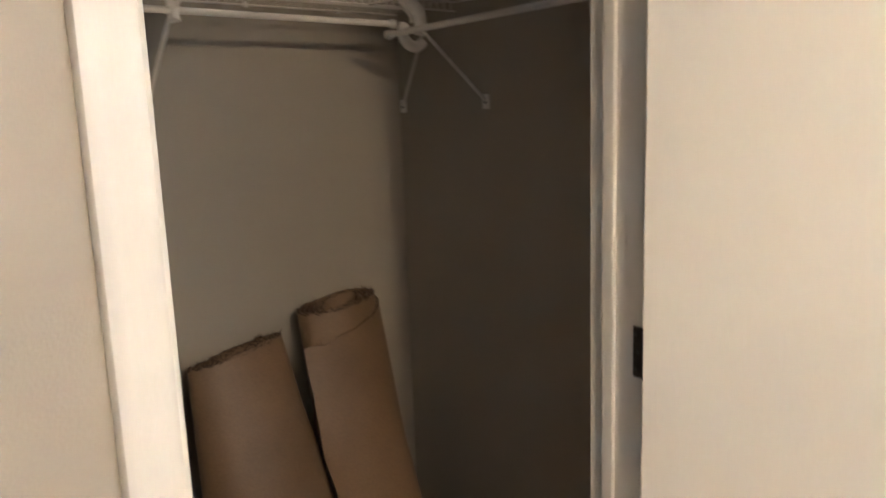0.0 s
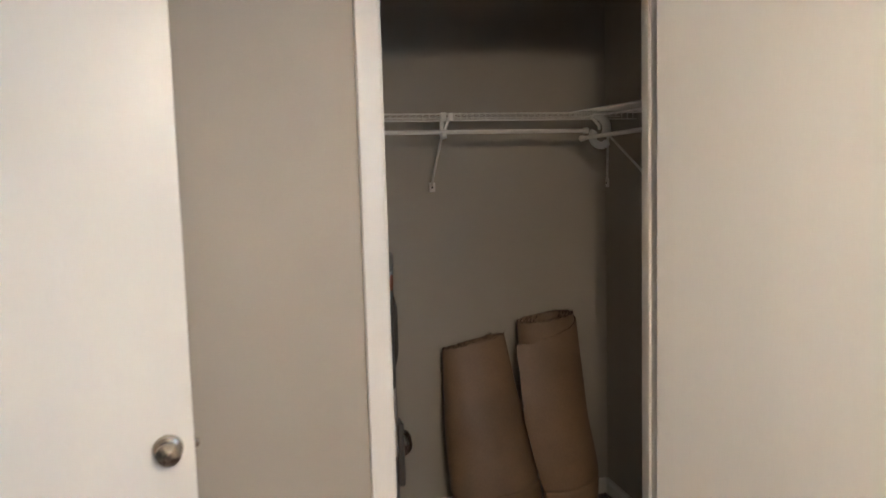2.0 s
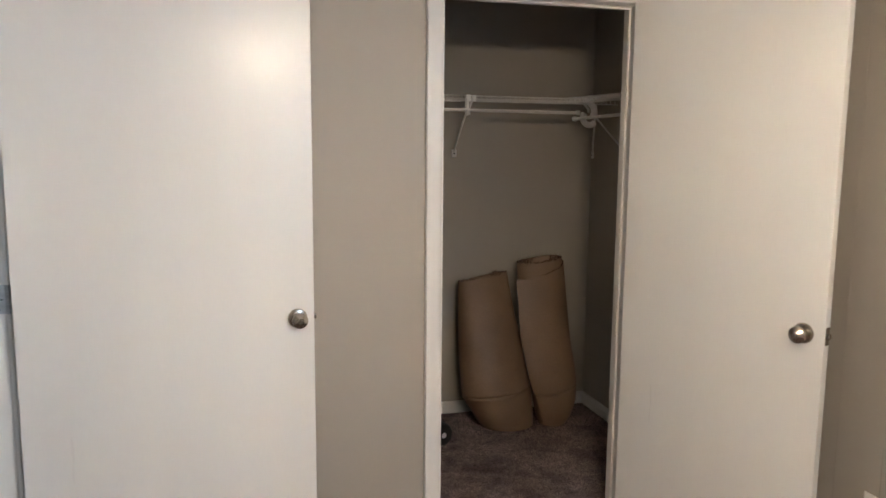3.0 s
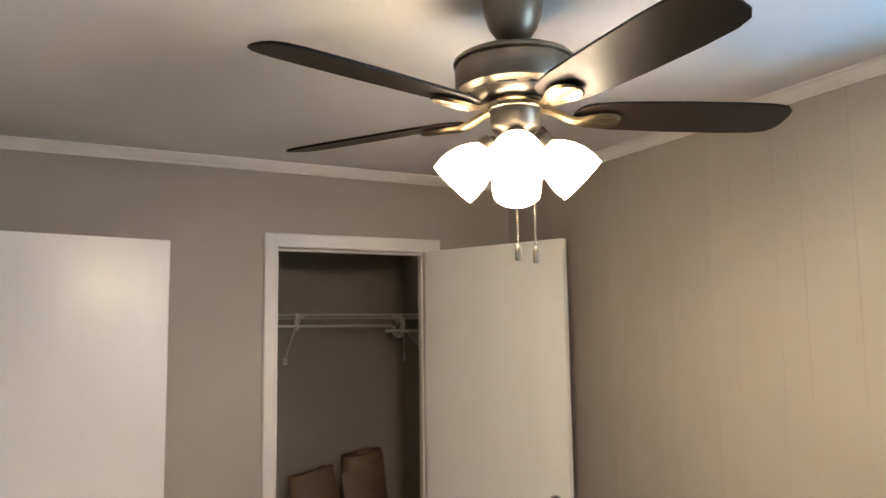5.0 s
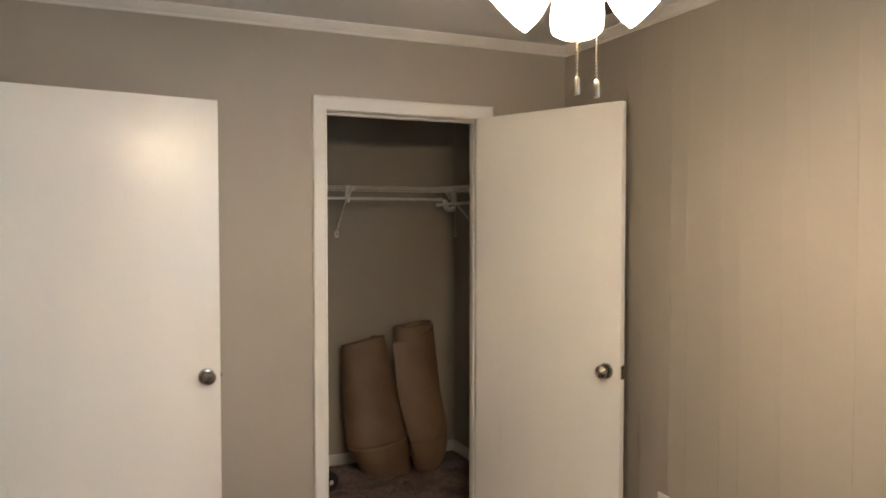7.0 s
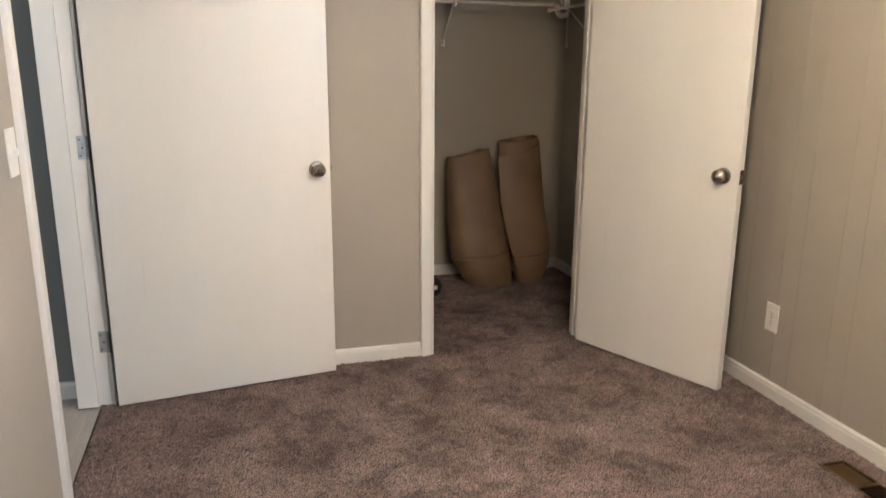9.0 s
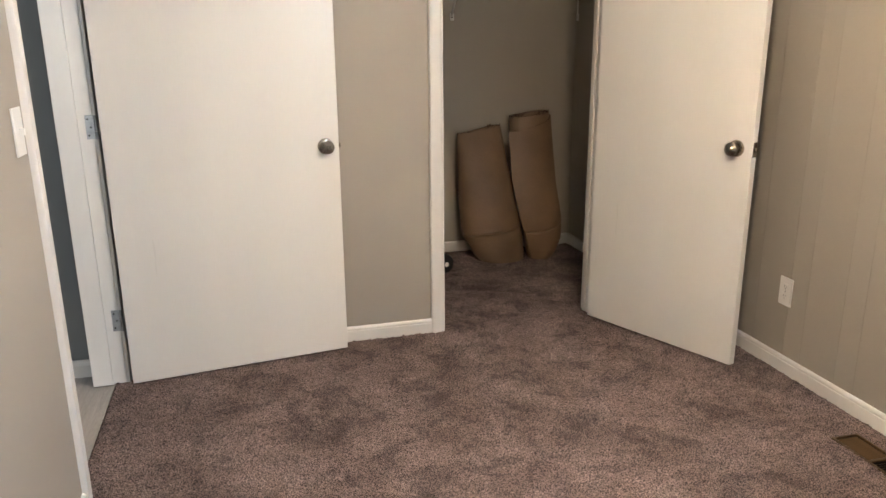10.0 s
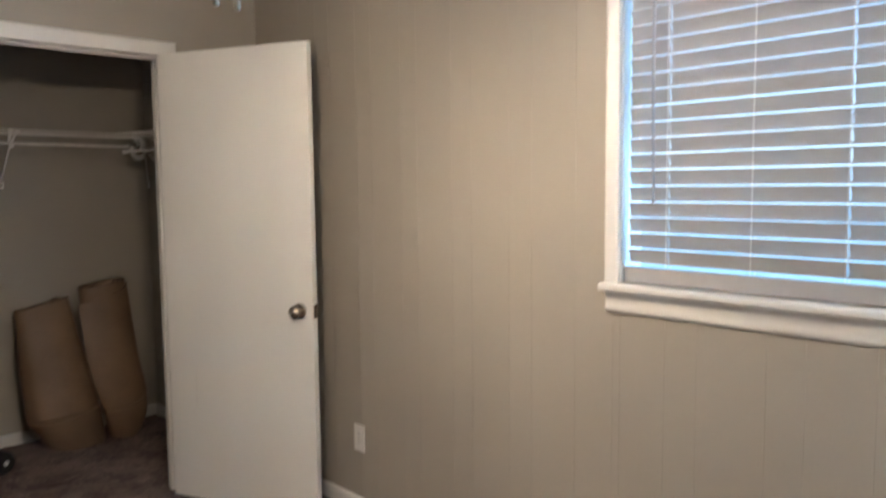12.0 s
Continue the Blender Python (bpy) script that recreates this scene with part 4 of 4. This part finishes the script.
def water_heater(x, y, r, top):
    ob = thing("water_heater", "grey cylindrical water heater with warning label", "water heater", pose(x, y, 0))
    part("tank", lathe(bmesh.new(), [(r - 0.01, 0.02), (r, 0.03), (r, top - 0.055)], 72), heater_grey, ob)
    part("base_ring", lathe(bmesh.new(), [(r - 0.02, 0.0), (r - 0.004, 0.0), (r - 0.004, 0.02), (r - 0.02, 0.02)], 60), heater_cap, ob)
    part("top_cap", lathe(bmesh.new(), [(r + 0.002, top - 0.066), (r + 0.004, top - 0.062), (r + 0.004, top - 0.012), (r - 0.002, top - 0.003), (r - 0.010, top), (r - 0.02, top - 0.003), (0.06, top + 0.002), (0, top + 0.002)], 72), heater_cap, ob, "dark grey plastic top cap")
    for dx in (-0.1, 0.1):
        part("pipe_nipple", tube(bmesh.new(), [(dx, 0, top), (dx, 0, top + 0.08)], 0.011, 12), steel, ob)

    def on(a0, z0, lift):
        def place(u, v):
            a = radians(a0) + u / r
            return Vector(((r + lift) * math.cos(a), (r + lift) * math.sin(a), z0 + v))
        return place

    def patch(name, a0, u0, u1, z0, z1, lift, mat, parent, label=""):
        bm = bmesh.new()
        n = 24
        p = on(a0, 0, lift)
        q = on(a0, 0, lift - 0.0015)
        rows = []
        for i in range(n + 1):
            u = u0 + (u1 - u0) * i / n
            rows.append([bm.verts.new(p(u, z0)), bm.verts.new(p(u, z1)), bm.verts.new(q(u, z1)), bm.verts.new(q(u, z0))])
        for a, b in zip(rows, rows[1:]):
            for k in range(4):
                bm.faces.new((a[k], b[k], b[(k + 1) % 4], a[(k + 1) % 4]))
        bm.faces.new(rows[0])
        bm.faces.new(rows[-1][::-1])
        bmesh.ops.recalc_face_normals(bm, faces=bm.faces)
        return part(name, bm, mat, parent, label)

    patch("band", -60, -0.55, 0.30, 1.128, top - 0.064, 0.0015, heater_band, ob, "light grey printed band")
    patch("band_line", -60, -0.55, 0.22, 1.134, 1.139, 0.0025, label_white, ob)
    # orange round mark
    bm = lathe(bmesh.new(), [(0, 0), (0.030, 0), (0.030, 0.001), (0, 0.001)], 28)
    mk = part("round_mark", bm, label_orange, ob, "orange-brown round printed mark")
    pl = on(-22, 1.140, 0.003)
    for v in mk.data.vertices:
        v.co = pl(v.co.x, v.co.y)
    LA = LABEL_A
    lab = patch("warning_label", LA, -0.15, 0.0, 0.795, 1.050, 0.0022, label_white, ob, "white warning label with red border")
    for u0, u1, z0, z1 in ((-0.142, -0.008, 1.032, 1.036), (-0.142, -0.008, 0.807, 0.811), (-0.0105, -0.008, 0.807, 1.036), (-0.142, -0.1395, 0.807, 1.036)):
        patch("border", LA, u0, u1, z0, z1, 0.0034, label_red, lab)
    bm = lathe(bmesh.new(), [(0, 0), (0.044, 0), (0.044, 0.0004), (0, 0.0004)], 8, pose(-0.095, 0.974, 0, 0, 0, 22.5))
    sign = part("stop_sign", bm, label_red, lab, "red octagonal stop sign print")
    pl = on(LA, 0, 0.0034)
    for v in sign.data.vertices:
        v.co = pl(v.co.x, v.co.y)
    for words, size, u, z, mat in (("STOP", 0.029, -0.058, 0.974, label_white), ("RN THIS", 0.019, -0.028, 0.917, label_black), ("ER TO", 0.019, -0.038, 0.899, label_black), ("URCHASE", 0.019, -0.022, 0.881, label_black), ("4566", 0.018, -0.044, 0.848, label_black)):
        base = on(LA, z, 0.0042)
        lettering("lettering", words, size, mat, lab, lambda a, b, base=base, u=u: base(u + a * 0.80, b * 1.12))
    for z in (0.8655, 0.8625, 0.833, 0.829, 0.825):
        patch("fine_print", LA, -0.11, -0.022 - 0.02 * (z < 0.85), z, z + 0.0013, 0.0034, label_black, lab)
    patch("rating_label", LA + 14, -0.10, 0.02, 0.50, 0.752, 0.0022, rating_paper, ob, "grey white rating label")
    # bulging access cover
    bm = bmesh.new()
    n, k = 10, 12
    rows = []
    for i in range(n + 1):
        row = []
        for j in range(k + 1):
            u, v = i / n * 2 - 1, j / k * 2 - 1
            bulge = 0.014 * (1 - max(abs(u), abs(v)) ** 6) * min(1, 1.6 - abs(v))
            a = radians(-4) + u * 0.042 / r
            row.append(bm.verts.new(((r + bulge) * math.cos(a), (r + bulge) * math.sin(a), 0.955 + v * 0.135)))
        rows.append(row)
    for i in range(n):
        for j in range(k):
            bm.faces.new((rows[i][j], rows[i + 1][j], rows[i + 1][j + 1], rows[i][j + 1]))
    part("access_cover", bm, heater_cap, ob, "dark bulging plastic access cover")
    part("access_cover", boxed(r - 0.004, r + 0.020, -0.045, 0.045, 0.36, 0.60, bevel=0.008), heater_cap, ob, "dark bulging plastic access cover")
    return ob


LABEL_A = -38
water_heater(-0.088, 0.86, 0.230, 1.247)

fit_ob = thing("wall_cleanout", "ribbed chrome round fitting on the closet back wall", "pipe fitting", pose(0.222, BACK, 0.355, 90))
part("flange", lathe(bmesh.new(), [(0, 0.0), (0.058, 0.0), (0.056, 0.006), (0.045, 0.012), (0, 0.014)], 36), chrome, fit_ob)
prof = [(0.042, 0.010)]
for i in range(4):
    prof += [(0.046, 0.014 + i * 0.016), (0.049, 0.020 + i * 0.016), (0.043, 0.026 + i * 0.016)]
prof += [(0.03, 0.078), (0, 0.082)]
part("ribbed_cap", lathe(bmesh.new(), [(0, 0.010)] + prof, 36), chrome, fit_ob)

blk = thing("round_canister", "small black round canister with white mark lying on carpet", "canister", pose(0.214, 0.895, 0.0625))
part("body", lathe(bmesh.new(), [(0, -0.09), (0.052, -0.09), (0.060, -0.082), (0.060, 0.045), (0.052, 0.056), (0.030, 0.060), (0, 0.060)], 36, pose(0, 0, 0, 90, 0, 22)), black_plastic, blk)
part("white_mark", lathe(bmesh.new(), [(0.008, 0.0595), (0.014, 0.0595), (0.014, 0.0615), (0.008, 0.0615)], 24, pose(0, 0, 0, 90, 0, 22)), white_plastic, blk, "white printed ring on the black end")


# ---- wall panels ----
GROOVES = [-3.06, -2.92, -2.810, -2.645, -2.545, -2.348, -2.248, -2.072, -1.93, -1.75, -1.65, -1.47, -1.37, -1.18, -1.085, -0.90, -0.80, -0.61, -0.51, -0.38, -0.28, -0.09, 0.0]
BTM, TOP = 0.0, CEIL


def panel(y0, y1, z0, z1):
    g = 0.0006
    pf = [(0.0054, y0 + g * 0.35), (0.006, y0 + g * 1.3), (0.006, y1 - g * 1.3), (0.0054, y1 - g * 0.35), (0.0, y1 - g * 0.35), (0.0, y0 + g * 0.35)]
    bm = sweep(bmesh.new(), [(a, b) for a, b in pf], (1.247, 0, z0), (1.247, 0, z1), (-1, 0, 0), (0, 1, 0))
    o = part("panel", bm, paint_panel, wall_east)
    return o


for y0, y1 in zip(GROOVES, GROOVES[1:]):
    lo, hi = max(y0, WIN_S), min(y1, WIN_N)
    if hi - lo <= 0.0:
        panel(y0, y1, BTM, TOP)
        continue
    if y0 < WIN_S:
        panel(y0, WIN_S, BTM, TOP)
    if y1 > WIN_N:
        panel(WIN_N, y1, BTM, TOP)
    panel(lo, hi, BTM, WIN_B - 0.012)
    panel(lo, hi, WIN_T, TOP)

# ---- hall planks ----
for i in range(8):
    y = -0.075 + (0.0, 0.45, 0.85, 0.25)[i % 4]
    while y > -3.86:
        y1, y0 = min(y, -0.075), max(y - 1.218, -3.868)
        if y1 - y0 > 0.05:
            x1 = -1.441 - i * 0.15
            x0 = max(x1 - 0.149, -2.598)
            if x1 - x0 > 0.02:
                part("plank", boxed(x0, x1, y0 + 0.0006, y1 - 0.0006, -0.012, -0.006, bevel=0.001), plank_mat, hall_floor)
        y -= 1.218
